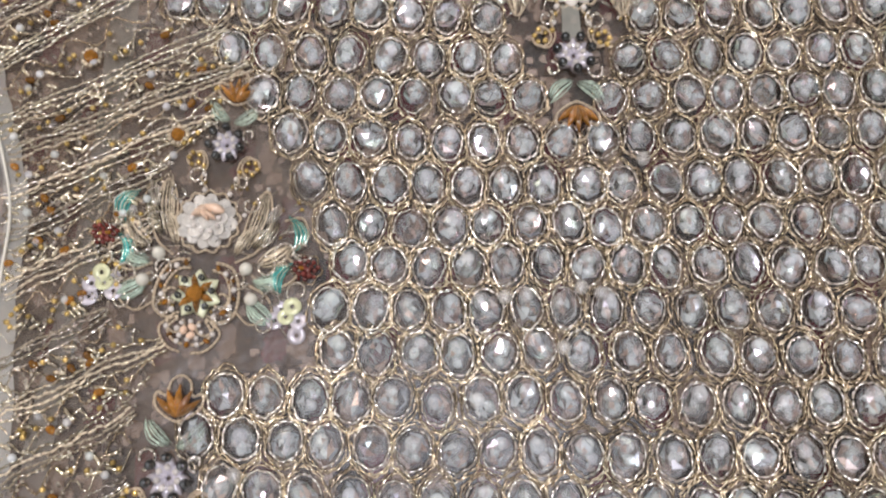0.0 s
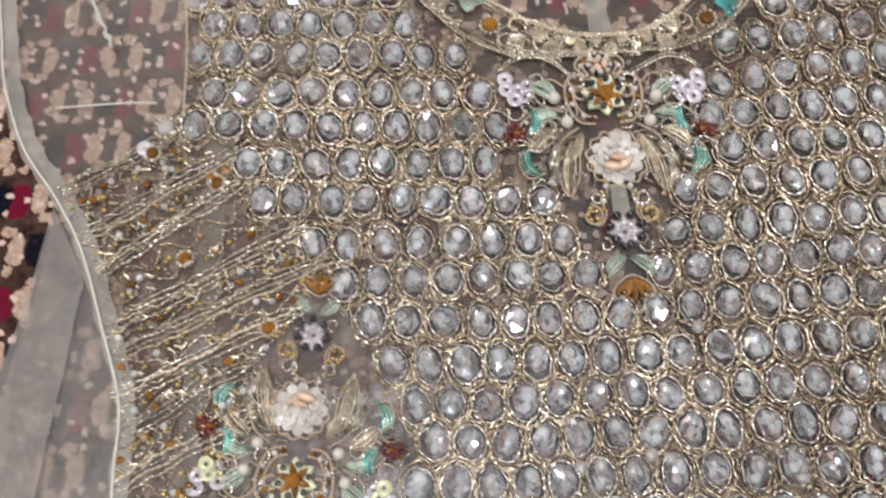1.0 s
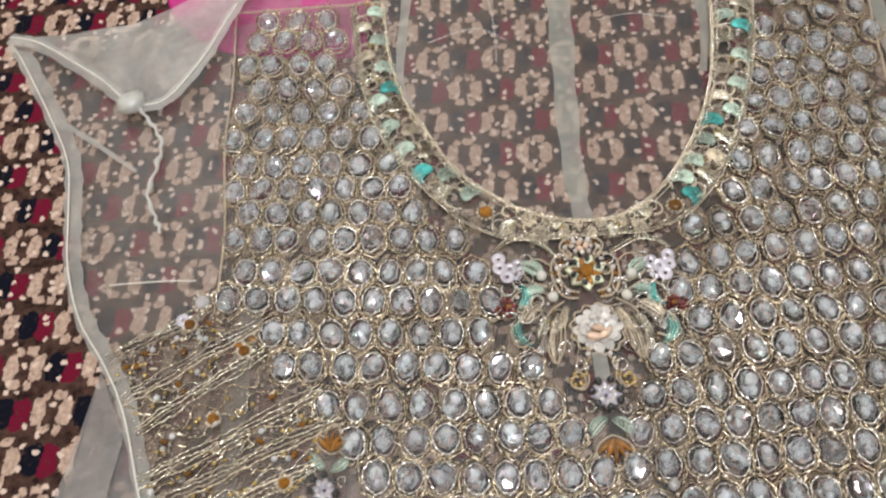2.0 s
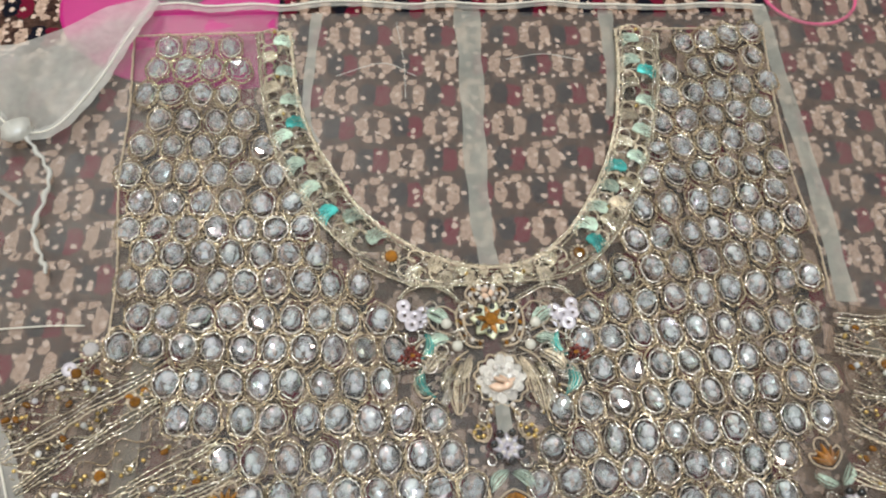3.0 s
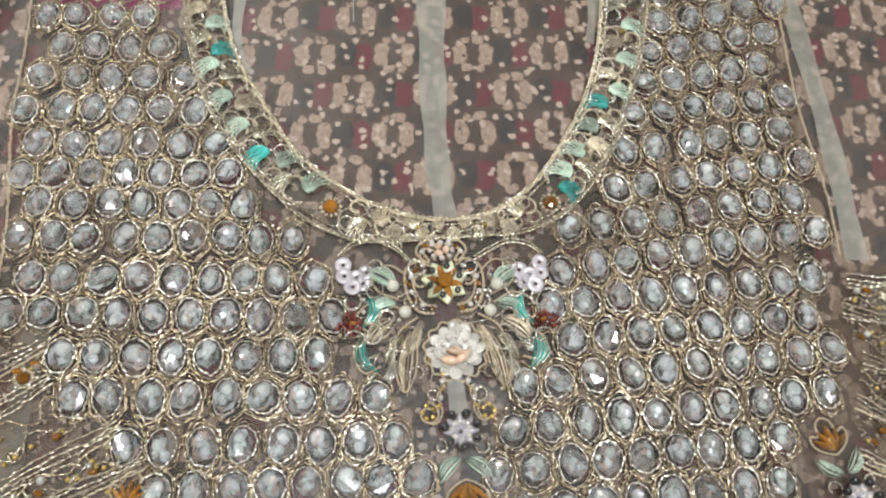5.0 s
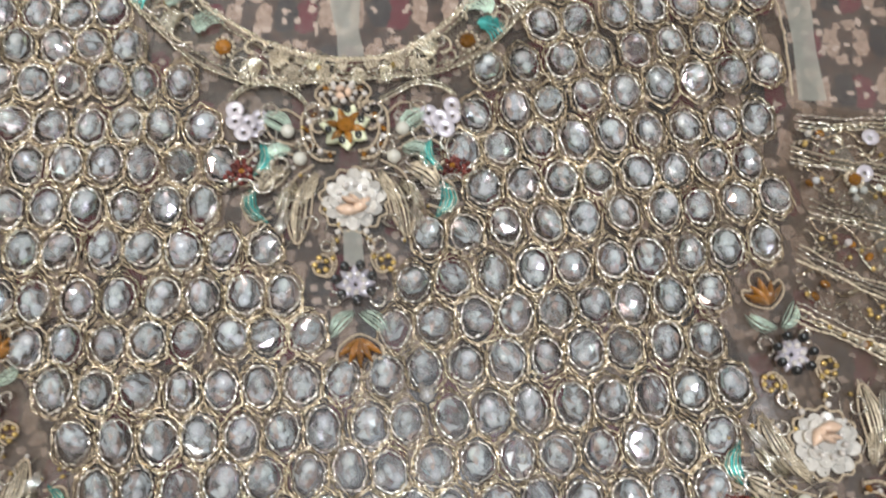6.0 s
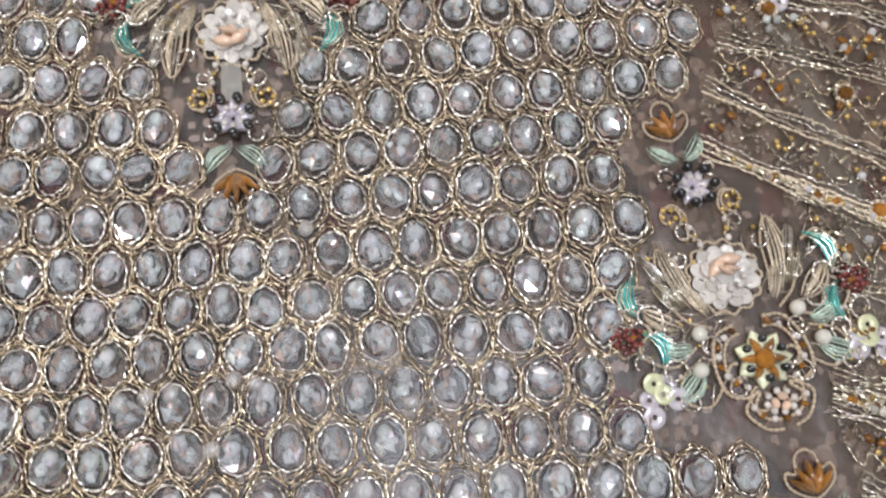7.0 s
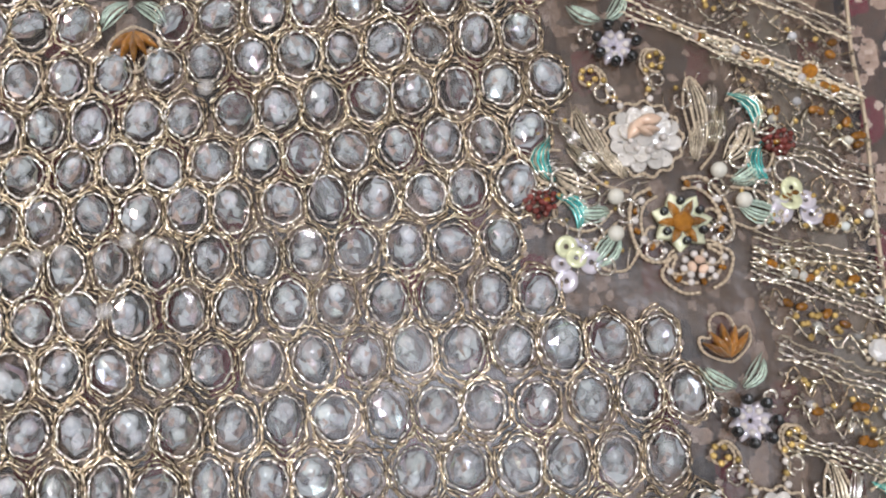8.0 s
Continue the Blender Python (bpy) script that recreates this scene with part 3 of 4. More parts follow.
ROWS_RIGHT = [
    (134.8, 166, 177.7, 173.5, 4), (122, 143.9, 174.5, 154.1, 4), (116.8, 127.2, 177.6, 136, 5), (109.8, 109.6, 168.6, 117.6, 5),
    (102.6, 92.2, 161, 99.8, 5), (94.8, 75.4, 167.9, 81, 6), (87, 56.8, 160.4, 62.9, 6), (78.7, 38, 166.1, 46.6, 7),
    (55.2, 20.4, 156.6, 28.8, 8), (49, 1.8, 163.5, 12.7, 9), (42.8, -12.9, 155.4, -8.6, 9), (48.9, -28, 148.3, -25.5, 8),
    (26.3, -45.2, 155.1, -40, 10), (20.5, -61.7, 147.5, -57.3, 10), (12.7, -76.7, 123.9, -74, 9)]
ROWS_LOW_LEFT = [
    (-101, -88.4, -6, -93.3, 8), (-94, -105.8, -13, -108.7, 7), (-87, -121.3, -6, -122.5, 7), (-81, -134.8, -14.5, -137, 6),
    (-87, -150.3, -8.5, -151.5, 7), (-85, -164.5, -18, -166, 6), (-122, -177.5, -10.5, -182, 9), (-129, -190.1, -20, -198.5, 9),
    (-122, -207, -12, -215, 9), (-129, -224, -20, -231, 9), (-122, -241, -12, -247, 9), (-129, -257, -20, -263, 9)]
ROWS_LOW_RIGHT = [
    (8, -92.6, 118.5, -90, 9), (0.8, -109.2, 124.5, -106.8, 10), (7.7, -123.8, 118, -123.5, 9), (-0.5, -138, 111.3, -140, 9),
    (5.2, -152.7, 105.2, -155.8, 8), (-3.5, -166.8, 113.5, -173.2, 9), (3.5, -183.2, 147.6, -189.4, 11), (-6.4, -200, 153.6, -206.3, 12),
    (1.6, -216.5, 144.8, -223.3, 11), (-6, -233, 153, -240, 12), (2, -249, 145, -256, 11), (-6, -265, 153, -272, 12)]


def oval(a, b, k, power, seed):
    """A hand-laid oval, pointed by the power, a little uneven."""
    r = random.Random(seed)
    w = [r.uniform(-1, 1) for _ in range(4)]
    out = []
    for i in range(k):
        q = 2 * math.pi * i / k
        c, s = math.cos(q), math.sin(q)
        m = 1 + 0.035 * (w[0] * math.cos(2 * q + w[1] * 3) + w[2] * math.cos(3 * q + w[3] * 3))
        out.append(Vector((a * m * math.copysign(abs(c) ** power, c), b * m * math.copysign(abs(s) ** power, s), 0)) * MM)
    return out


def hexagon(a, b, k, seed):
    """A soft-cornered six-sided cell, standing on a corner."""
    r = random.Random(seed)
    ph = r.uniform(0, 6)
    out = []
    for i in range(k):
        q = 2 * math.pi * i / k
        sector = (q + math.pi / 6) % (math.pi / 3) - math.pi / 6
        rad = (0.75 / math.cos(sector) + 0.25) * (1 + 0.03 * math.cos(2 * q + ph) + 0.02 * math.cos(5 * q - ph))
        out.append(Vector((a * rad * math.cos(q), b * 0.93 * rad * math.sin(q), 0)) * MM)
    return out


RINGS, HALOS, STONES, CORES = [], [], [], []
for i in range(10):
    g = Geo().wire([p + Vector((0, 0, 0.0011)) for p in oval(5.6, 7.0, 44, 1.0 + 0.06 * (i % 3), 20 + i)], 0.00047, 0.0016, 0.0036, i, 0.00022)
    RINGS.append(g.mesh("gold_ring", M_GOLD))
    g = Geo()
    for wide, high, rad, seed in ((6.95, 9.9, 0.00040, 40 + i), (6.4, 8.8, 0.00032, 70 + i)):
        g.wire([p + Vector((0, 0, 0.0006)) for p in hexagon(wide, high, 48, seed)], rad, 0.002, 0.0045, seed, 0.0003)
    HALOS.append(g.mesh("outer_ring", M_OLD))
    # cut drop, narrower at the pierced head
    r = random.Random(60 + i)
    k = 7
    loops = []
    for rad, z in ((0.6, 0.0003), (1.0, 0.0014), (0.84, 0.0028), (0.42, 0.0038)):
        tw = r.random()
        lp = []
        for c in range(k):
            q = 2 * math.pi * (c + tw) / k
            x, y = 5.0 * MM * rad * math.cos(q) * r.uniform(0.88, 1.06), 6.4 * MM * rad * math.sin(q) * r.uniform(0.88, 1.06)
            lp.append(Vector((x * (1 - 22 * y), y, z * r.uniform(0.78, 1.16))))
        loops.append(lp)
    STONES.append(Geo().facets(loops).mesh("crystal", M_CRYSTAL, False))

# milky shapes standing in for a stone's inner reflections: round pierced head, shards below
for i in range(16):
    r = random.Random(90 + i)
    g = Geo()
    ox, oy, big = r.uniform(-0.6, 0.6), r.uniform(1.2, 2.4), r.uniform(0.8, 1.2)
    g.ball(Vector((ox, oy, 2.2)) * MM, 2.5 * big * MM, 2.6 * big * MM, 1.4 * MM, 10, 7, r.uniform(0, 3))
    g.ball(Vector((ox + r.gauss(0, 0.5), oy - 2.6 * big - 1.4, 1.9)) * MM, r.uniform(1.3, 2.1) * MM, r.uniform(1.9, 2.8) * MM, 1.1 * MM, 9, 6, r.gauss(0, 0.25))
    g.ball(Vector((ox + r.gauss(0, 1.6), oy - 2.4 + r.gauss(0, 0.8), 2.0)) * MM, r.uniform(0.8, 1.3) * MM, r.uniform(1.0, 1.7) * MM, 0.9 * MM, 8, 5, r.gauss(0, 0.5))
    g.v = [tuple(Vector(p) + Vector((1, 1, 0.5)) * 0.0006 * noise.noise(Vector(p) * 600 + Vector((i, 0, 0)))) for p in g.v]
    for _ in range(r.randrange(2, 4)):
        q, ln, w = r.gauss(-math.pi / 2, 0.55), r.uniform(2.4, 4.4), r.uniform(0.8, 1.7)
        c = Vector((ox * 0.5 + r.gauss(0, 1.2), r.uniform(-3.2, 0.2), r.uniform(1.4, 2.8)))
        d, e = Vector((math.cos(q), math.sin(q), r.uniform(-0.3, 0.3))), Vector((-math.sin(q), math.cos(q), r.uniform(-0.6, 0.6)))
        a, b, top = c + d * ln * 0.5, c - d * ln * 0.5, c + Vector((0, 0, 0.8))
        g.facets([[p * MM for p in (a, c + e * w, b, c - e * w)], [top.lerp(p, 0.3) * MM for p in (a, c + e * w, b, c - e * w)]])
    CORES.append(g.mesh("milky_heart", M_MILKY_GLINT))

spots = []
rng = random.Random(11)
for table in (ROWS_LEFT, ROWS_RIGHT, ROWS_LOW_LEFT, ROWS_LOW_RIGHT):
    for x0, y0, x1, y1, k in table:
        for i in range(k):
            t = i / (k - 1)
            bow = 1.2 * math.sin(math.pi * t)
            spots.append((x0 + (x1 - x0) * t + rng.gauss(0, 0.45), y0 + (y1 - y0) * t + bow * (-1 if table is ROWS_LOW_LEFT else 0) + rng.gauss(0, 0.4),
                          rng.gauss(0, 5), rng.uniform(0.91, 1.07), rng.uniform(0.90, 1.07), rng.randrange(10)))
spots.sort(key=lambda s: (s[0] - 10) ** 2 + (s[1] + 60) ** 2)
rest = {"gold_ring": Geo(), "outer_ring": Geo(), "crystal": Geo(), "milky_heart": Geo()}
for n, (x, y, turn, sx, sy, kind) in enumerate(spots):
    m = pose(x * MM, y * MM, 0, 0, 0, turn) @ Matrix.Diagonal((sx, sy, 1, 1))
    lean = pose(rng.gauss(0, 0.4) * MM, rng.gauss(0.3, 0.4) * MM, 0.0002, rng.gauss(0, 9), rng.gauss(0, 9), rng.gauss(0, 20))
    has_core = rng.random() < 0.94
    if n < 300:
        setting = place("outer_ring", HALOS[kind], kurta, m)
        place("gold_ring", RINGS[(kind + n) % 10], setting, Matrix())
        place("crystal", STONES[(kind + n * 3) % 10], setting, lean)
        if has_core:
            place("milky_heart", CORES[(kind + n * 5) % 16], setting, lean)
    else:
        for name, me, mm in (("outer_ring", HALOS[kind], m), ("gold_ring", RINGS[(kind + n) % 10], m), ("crystal", STONES[(kind + n * 3) % 10], m @ lean), ("milky_heart", CORES[(kind + n * 5) % 16], m @ lean)):
            if name == "milky_heart" and not has_core:
                continue
            g = rest[name]
            base = len(g.v)
            g.v.extend([tuple(mm @ v.co) for v in me.vertices])
            g.f.extend([tuple(base + i for i in p.vertices) for p in me.polygons])
for name, material in (("gold_ring", M_GOLD), ("outer_ring", M_OLD), ("crystal", M_CRYSTAL), ("milky_heart", M_MILKY_GLINT)):
    tagged(part(name + "_field", rest[name], material, kurta, "", name != "crystal"), kind="stuff")

# ---- borders ----
part("neck_band", Geo().sheet([(p.x, p.y) for p in NECK_IN[::4]] + [(p.x, p.y) for p in NECK_OUT[::-4]], 0.0003, 0.012, 0.0001), M_BAND, kurta, "pale gold net band round the neck")
for line, d, k in ((NECK_IN, -0.0003, 1), (NECK_IN, -0.0013, 3), (NECK_IN, -0.0036, 2), (NECK_OUT, 0.0003, 4), (NECK_OUT, 0.0013, 6), (NECK_OUT, 0.0036, 5)):
    part("neck_cord", Geo().beads(offset_line(line, d, 0.0011), 0.00056, 0.0021 + 0.0002 * (k % 3), 0.04, 5, k, 0.0003), M_SILVER if k % 3 else M_ZARI, kurta)
part("armhole_cord", Geo().beads(offset_line(LEFT_EDGE, 0, 0.0006), 0.0006, 0.003, 0.04, 5, 5, 0.0002), M_CREAM, kurta)
part("armhole_cord", Geo().beads(offset_line(RIGHT_EDGE, 0, 0.0006), 0.0006, 0.003, 0.04, 5, 6, 0.0002), M_CREAM, kurta)
part("shoulder_cord", Geo().beads(smooth_line([(-175, 183), (-130, 183), (-88, 183)], 8, 0.0006), 0.0006, 0.003, 0.04, 5, 7, 0.0002), M_CREAM, kurta)
part("shoulder_cord", Geo().beads(smooth_line([(96, 178), (140, 177), (187, 177)], 8, 0.0006), 0.0006, 0.003, 0.04, 5, 8, 0.0002), M_CREAM, kurta)


def silk_leaf(name, parent, c, direction, length, width, material, bend=0.5, strands=9):
    """A satin-stitched leaf: strands of thread laid side by side along a bent spine."""
    g = Geo()
    d = Vector((math.cos(direction), math.sin(direction), 0))
    s = Vector((-d.y, d.x, 0))
    c = Vector((c[0] * MM, c[1] * MM, 0.0008))
    r = random.Random(int(length * 31 + width * 7 + strands))
    for i in range(strands):
        f = (i + 0.5) / strands * 2 - 1 + r.uniform(-0.12, 0.12)
        cut, far, fat = r.uniform(0, 0.12), r.uniform(0.86, 1.03), r.uniform(0.75, 1.2)
        pts = []
        for t in [cut + (far - cut) * u for u in (0, 0.25, 0.5, 0.75, 1)]:
            belly = math.sin(math.pi * (0.08 + 0.84 * t))
            pts.append(c + d * (length * MM * (t - 0.5)) + s * (width * MM * (0.5 * f * belly + bend * (belly - 0.5))) + Vector((0, 0, 0.0016 * belly * (1 - f * f * 0.6))))
        g.tube(pts, min(width * MM / strands * 0.40, 0.00029) * fat, 5, 0.5)
    return part(name, g, material, parent)


def line_at(line, t):
    i = min(int(t * (len(line) - 1)), len(line) - 2)
    f = t * (len(line) - 1) - i
    return line[i].lerp(line[i + 1], f), (line[i + 1] - line[i]).normalized()


def fan(parent, c, direction, r, spread, strands, material, curl=0.6):
    """A shell of satin thread, laid to and fro from one foot."""
    path = []
    for k in range(strands):
        q = direction + spread * (2 * k / (strands - 1) - 1)
        f = 1 - 0.22 * abs(2 * k / (strands - 1) - 1)
        row = []
        for t in (0.15, 0.4, 0.7, 1.0):
            e = Vector((math.cos(q + curl * (t - 0.4)), math.sin(q + curl * (t - 0.4)), 0))
            row.append(c + e * (r * t * f) + Vector((0, 0, 0.0007 + 0.0014 * math.sin(math.pi * (0.15 + 0.8 * t)))))
        path += row[::-1] if k % 2 else row
    g = Geo().tube(path, r * 0.034, 5, 0.6)
    return part("silk_shell", g, material, parent)


# shells of silk and curls of gold wire between the two neck cords
count = 52
for i in range(count):
    t = (i + 0.5) / count
    a, da = line_at(NECK_IN, t)
    b = min(NECK_OUT, key=lambda p: (p - a).length)
    mid = a.lerp(b, 0.5)
    up = 1 if t > 0.5 else -1
    along = math.atan2(da.y, da.x) + (0 if up > 0 else math.pi)
    w = (a - b).length
    if abs(mid.x - 0.049) < 0.007 and mid.y < 0.045 or abs(mid.x + 0.044) < 0.007 and mid.y < 0.047:
        continue
    low = abs(t - 0.5) < 0.13
    mat = (M_ZARI, M_SILVER, M_ZARI)[i % 3] if low else (M_MINT, M_SILVER, M_MINT, M_ZARI, M_MINT, M_SILVER, M_TEAL)[i % 7]
    tilt = 0.75 * (1 if i % 2 else -1)
    e = Vector((math.cos(along), math.sin(along), 0))
    fan(kurta, mid - e * 0.005, along + tilt * 0.7, min(w * 0.66, 0.0115), 0.72, 8, mat, 0.9 if i % 2 else -0.9)
    for s, rr in ((1, 0.30), (-1, 0.24), (0.2, 0.38)):
        ctr = mid + Vector((-e.y, e.x, 0)) * (s * w * 0.2) + e * 0.003
        pts = [ctr + Vector((math.cos(q), math.sin(q), 0)) * (w * rr * (1 - 0.045 * k)) + Vector((0, 0, 0.0012)) for k, q in enumerate([along + (1 if s > 0 else -1) * (2.6 - k * 0.36) for k in range(15)])]
        part("scroll", Geo().beads(pts, 0.0005, 0.0017, 0.06, 5, i), M_ZARI if (i + int(s * 5)) % 3 else M_GOLD, kurta)
    if i % 3 == 0:
        part("gold_bead", Geo().ball(mid + e * 0.006 + Vector((0, 0, 0.0013)), 0.0012, seg=7, rows=5), M_YELLOW, kurta)


def stud(parent, x, y, r, material, ringmat):
    """A cut stone in a ring of tiny beads."""
    g = Geo()
    for k in range(12):
        q = 2 * math.pi * k / 12
        g.ball(((x + r * 1.22 * math.cos(q)) * MM, (y + r * 1.22 * math.sin(q)) * MM, 0.0011), 0.0009, seg=6, rows=4)
    ring = part("stud_ring", g, ringmat, parent)
    g = Geo()
    loops = [[Vector(((x + r * rad * math.cos(q)) * MM, (y + r * rad * math.sin(q)) * MM, z)) for q in [2 * math.pi * (s + tw) / 8 for s in range(8)]] for rad, z, tw in ((0.9, 0.0006, 0), (1, 0.0017, 0.5), (0.8, 0.0029, 0), (0.4, 0.0034, 0.5))]
    stone = g.rings(loops).mesh("stone", material, False)
    place("stone", stone, ring, Matrix())


stud(kurta, -44, 37, 3.3, M_AMBER, M_ZARI)
stud(kurta, 49, 33, 3.3, M_AMBER, M_ZARI)

for s in (-1, 1):
    for grow in (0, 1.6):
        part("arch_cord", Geo().beads(smooth_line([(s * (41 + grow), 12 - s * 2), (s * 37, 16 + grow - s * 2), (s * 28, 18 + grow - s * 2), (s * 19, 14 + grow - s * 2), (s * 13, 9 + grow)], 6, 0.001), 0.0006, 0.0022, 0.05, 5, 4), M_SILVER, kurta)

# ---- embroidered motifs ----
CACHE = {}


def once(key, make):
    if key not in CACHE:
        CACHE[key] = make()
    return CACHE[key]


def flower_mesh(name, petals, r0, r1, width, height, material):
    g = Geo()
    for k in range(petals):
        q = 2 * math.pi * k / petals
        g.petal((r0 * MM * math.cos(q), r0 * MM * math.sin(q), 0.0006), q, (r1 - r0) * MM, width * MM, height * MM, 0.0008)
    return g.mesh(name, material)


def scroll_line(x, y, r, start, turns, grow=0.45):
    out = []
    for k in range(22):
        t = k / 21
        q = start + turns * 2 * math.pi * t
        rr = r * (1 - grow * t)
        out.append(Vector(((x + rr * math.cos(q)) * MM, (y + rr * math.sin(q)) * MM, 0.001)))
    return out


def motif(m, flip, seed, crest=True):
    """A floral spray: gold flower, small crest, pearls, sequins, teal leaves, white rosette, jet-dotted flower and amber bud."""
    rng = random.Random(seed)
    body = Geo()
    wide = 1.12 if flip else 1.0
    for s in (-1, 1):
        # cream lyre round the flower, with a second line inside it, and scrolls on the rosette's stem and the crest
        body.beads(smooth_line([(s * 5, 9), (s * 10, 10), (s * 15, 7), (s * 16, 0), (s * 14.5, -7), (s * 11, -12), (s * 5, -13)], 6, 0.001), 0.0007, 0.0018, 0.05, 5, seed)
        body.beads(smooth_line([(s * 9, 4), (s * 11.5, 5), (s * 12.8, 1), (s * 11.5, -5), (s * 8.5, -9), (s * 4, -10)], 6, 0.001), 0.0006, 0.0018, 0.05, 5, seed + 1)
        body.beads(scroll_line(s * 9.5, 1, 3.4, math.pi * (0.5 + 0.42 * s), -s * 0.8, 0.3), 0.0006, 0.0018, 0.05, 5, seed)
        for grow in (1.0, 0.72):
            body.beads(smooth_line([(s * 2 * grow, 20 * wide * (grow * 0.5 + 0.5)), (s * 7.5 * grow, 18.5 * wide * (grow * 0.4 + 0.6)), (s * 10.5 * wide * grow, 14), (s * 7 * grow, 9.5)], 6, 0.001), 0.0006, 0.0018, 0.05, 5, seed)
        body.beads(scroll_line(s * 5, 12, 4.5, -math.pi / 2, s * 0.9), 0.0005, 0.0016, 0.05, 5, seed)
        body.beads(scroll_line(s * 11.5, -53, 4.6, math.pi / 2, s * 1.1, 0.55), 0.0005, 0.0016, 0.05, 5, seed)
        body.beads(smooth_line([(s * 4, -42), (s * 7.5, -46), (s * 6, -52), (s * 9, -57), (s * 14, -55)], 6, 0.001), 0.0005, 0.0016, 0.05, 5, seed)
        body.beads(smooth_line([(s * 12, -14), (s * 20, -20), (s * 23, -32), (s * 20, -44), (s * 15, -37), (s * 13, -24)], 6, 0.001), 0.0005, 0.0016, 0.05, 5, seed)
        body.beads(smooth_line([(s * 16, 5), (s * 22, 9), (s * 29, 5), (s * 27, -2), (s * 19, -6)], 6, 0.001), 0.0005, 0.0016, 0.05, 5, seed)
        body.beads(smooth_line([(s * 19, -10), (s * 27, -6), (s * 34, -9), (s * 37, -15), (s * 31, -20), (s * 38, -27), (s * 35, -35), (s * 28, -33)], 6, 0.001), 0.0005, 0.0016, 0.05, 5, seed)
    base = part("floral_motif", body, M_CREAM, kurta, "floral spray of pearls, sequins, teal silk and a white rosette")
    base.matrix_local = m

    def put(name, mesh, x, y, turn=0.0, z=0.0, size=1.0, lean=0.0):
        return place(name, mesh, base, pose(x * MM, (y - 0.05 * x) * MM, z * MM, lean, 0, turn) @ Matrix.Diagonal((size, size, size, 1)))

    # gold flower with jet dots and amber heart
    put("gold_blossom", once("gold_blossom", lambda: flower_mesh("gold_blossom", 7, 2.0, 9.6, 6.4, 1.6, M_MINTGOLD)), 0, 0, 15)
    put("amber_blossom", once("amber_blossom", lambda: flower_mesh("amber_blossom", 6, 1.2, 7.6, 3.6, 2.2, M_AMBER)), 0, 0, 45, 0.6)
    put("amber_stone", once("amber_stone", lambda: Geo().ball((0, 0, 0.0034), 0.0034, 0.0034, 0.0020, 8, 5).mesh("amber_stone", M_HONEY, False)), 0.3, 0.2)
    jet = once("jet", lambda: Geo().disc((0, 0, 0.0012), 0.0013, 0.0004, 0.0012, 9).mesh("jet_bead", M_BLACK))
    for k in range(6):
        q = 2 * math.pi * (k + 0.3) / 6
        put("jet_bead", jet, 6.4 * math.cos(q), 6.4 * math.sin(q), 0, 1.0)
    gold = once("gold_bead", lambda: Geo().ball((0, 0, 0.0012), 0.0011, seg=7, rows=5).mesh("gold_bead", M_YELLOW))
    amber = once("amber_bead", lambda: Geo().ball((0, 0, 0.0012), 0.0014, 0.001, 0.001, 7, 5).mesh("amber_bead", M_AMBER))
    clear = once("clear_bead", lambda: Geo().ball((0, 0, 0.0012), 0.0012, seg=7, rows=5).mesh("clear_bead", M_CORE))
    for s in (-1, 1):
        for k in range(8):
            q = math.pi * (0.32 - 0.1 * k)
            put("amber_bead" if k % 2 else "clear_bead", amber if k % 2 else clear, s * (1.5 + 12.6 * math.cos(q)), -1.5 + 10.5 * math.sin(q), k * 40, 0, rng.uniform(0.85, 1.15))
        for k in range(5):
            put("gold_bead", gold, s * (11.5 + 2.2 * math.cos(k * 1.3)), -53 + 2.6 * math.sin(k * 1.3))
        for k in range(4):
            put("gold_bead" if k % 2 else "clear_bead", gold if k % 2 else clear, s * (5.0 + k * 0.7), -41 - k * 3.2)
    if crest:
        blush = once("blush_bead", lambda: Geo().ball((0, 0, 0.0016), 0.0022, 0.0017, 0.0014, 8, 5).mesh("blush_bead", M_BLUSH, False))
        for k in range(3):
            put("blush_bead", blush, 2.0 * math.cos(k * 2.1), 14.2 + 1.8 * math.sin(k * 2.1), k * 120 + 90, 0.5, 0.85)
        for k in range(8):
            put("clear_bead", clear, 4.6 * math.cos(k * 0.785), 14.0 + 3.4 * math.sin(k * 0.785), 0, 0.2, rng.uniform(0.8, 1.15))
        for k in range(7):
            q = 0.25 + k * 0.44
            put("amber_bead" if k % 2 else "clear_bead", amber if k % 2 else clear, 8.2 * wide * math.cos(q), 12.0 + 6.6 * wide * math.sin(q), k * 30)
    # fillers: curls of gold wire, a pale ribbon stem and tiny beads
    fill = once("fill", fill_mesh)
    tagged(place("gold_filigree", fill, base, Matrix()), kind="stuff")
    if not flip:
        put("ribbon_stem", once("stem", lambda: Geo().sheet([(-0.0035, -0.007), (0.0035, -0.007), (0.0032, 0.007), (-0.0032, 0.007)], 0.0012, 0.003, 0.0003).mesh("ribbon_stem", M_SEAM)), 0, -47)
    for k in range(34):
        x, y = rng.choice((-1, 1)) * rng.uniform(4, 34), rng.uniform(-46, 8)
        put("gold_bead" if k % 3 else "clear_bead", gold if k % 3 else clear, x, y, 0, 0, rng.uniform(0.55, 0.9))
    # pearls
    pearl = once("pearl", lambda: Geo().ball((0, 0, 0.0024), 0.0026, seg=14, rows=9).mesh("pearl", M_PEARL))
    for s in (-1, 1):
        put("pearl", pearl, s * 21, -1.6)
        put("pearl", pearl, s * 17, -12.8)
    # sequin clusters
    disc = once("sequin", lambda: Geo().disc((0, 0, 0.0008), 0.0033, 0.0008, 0.0003, 14).mesh("sequin", M_SEQUIN))
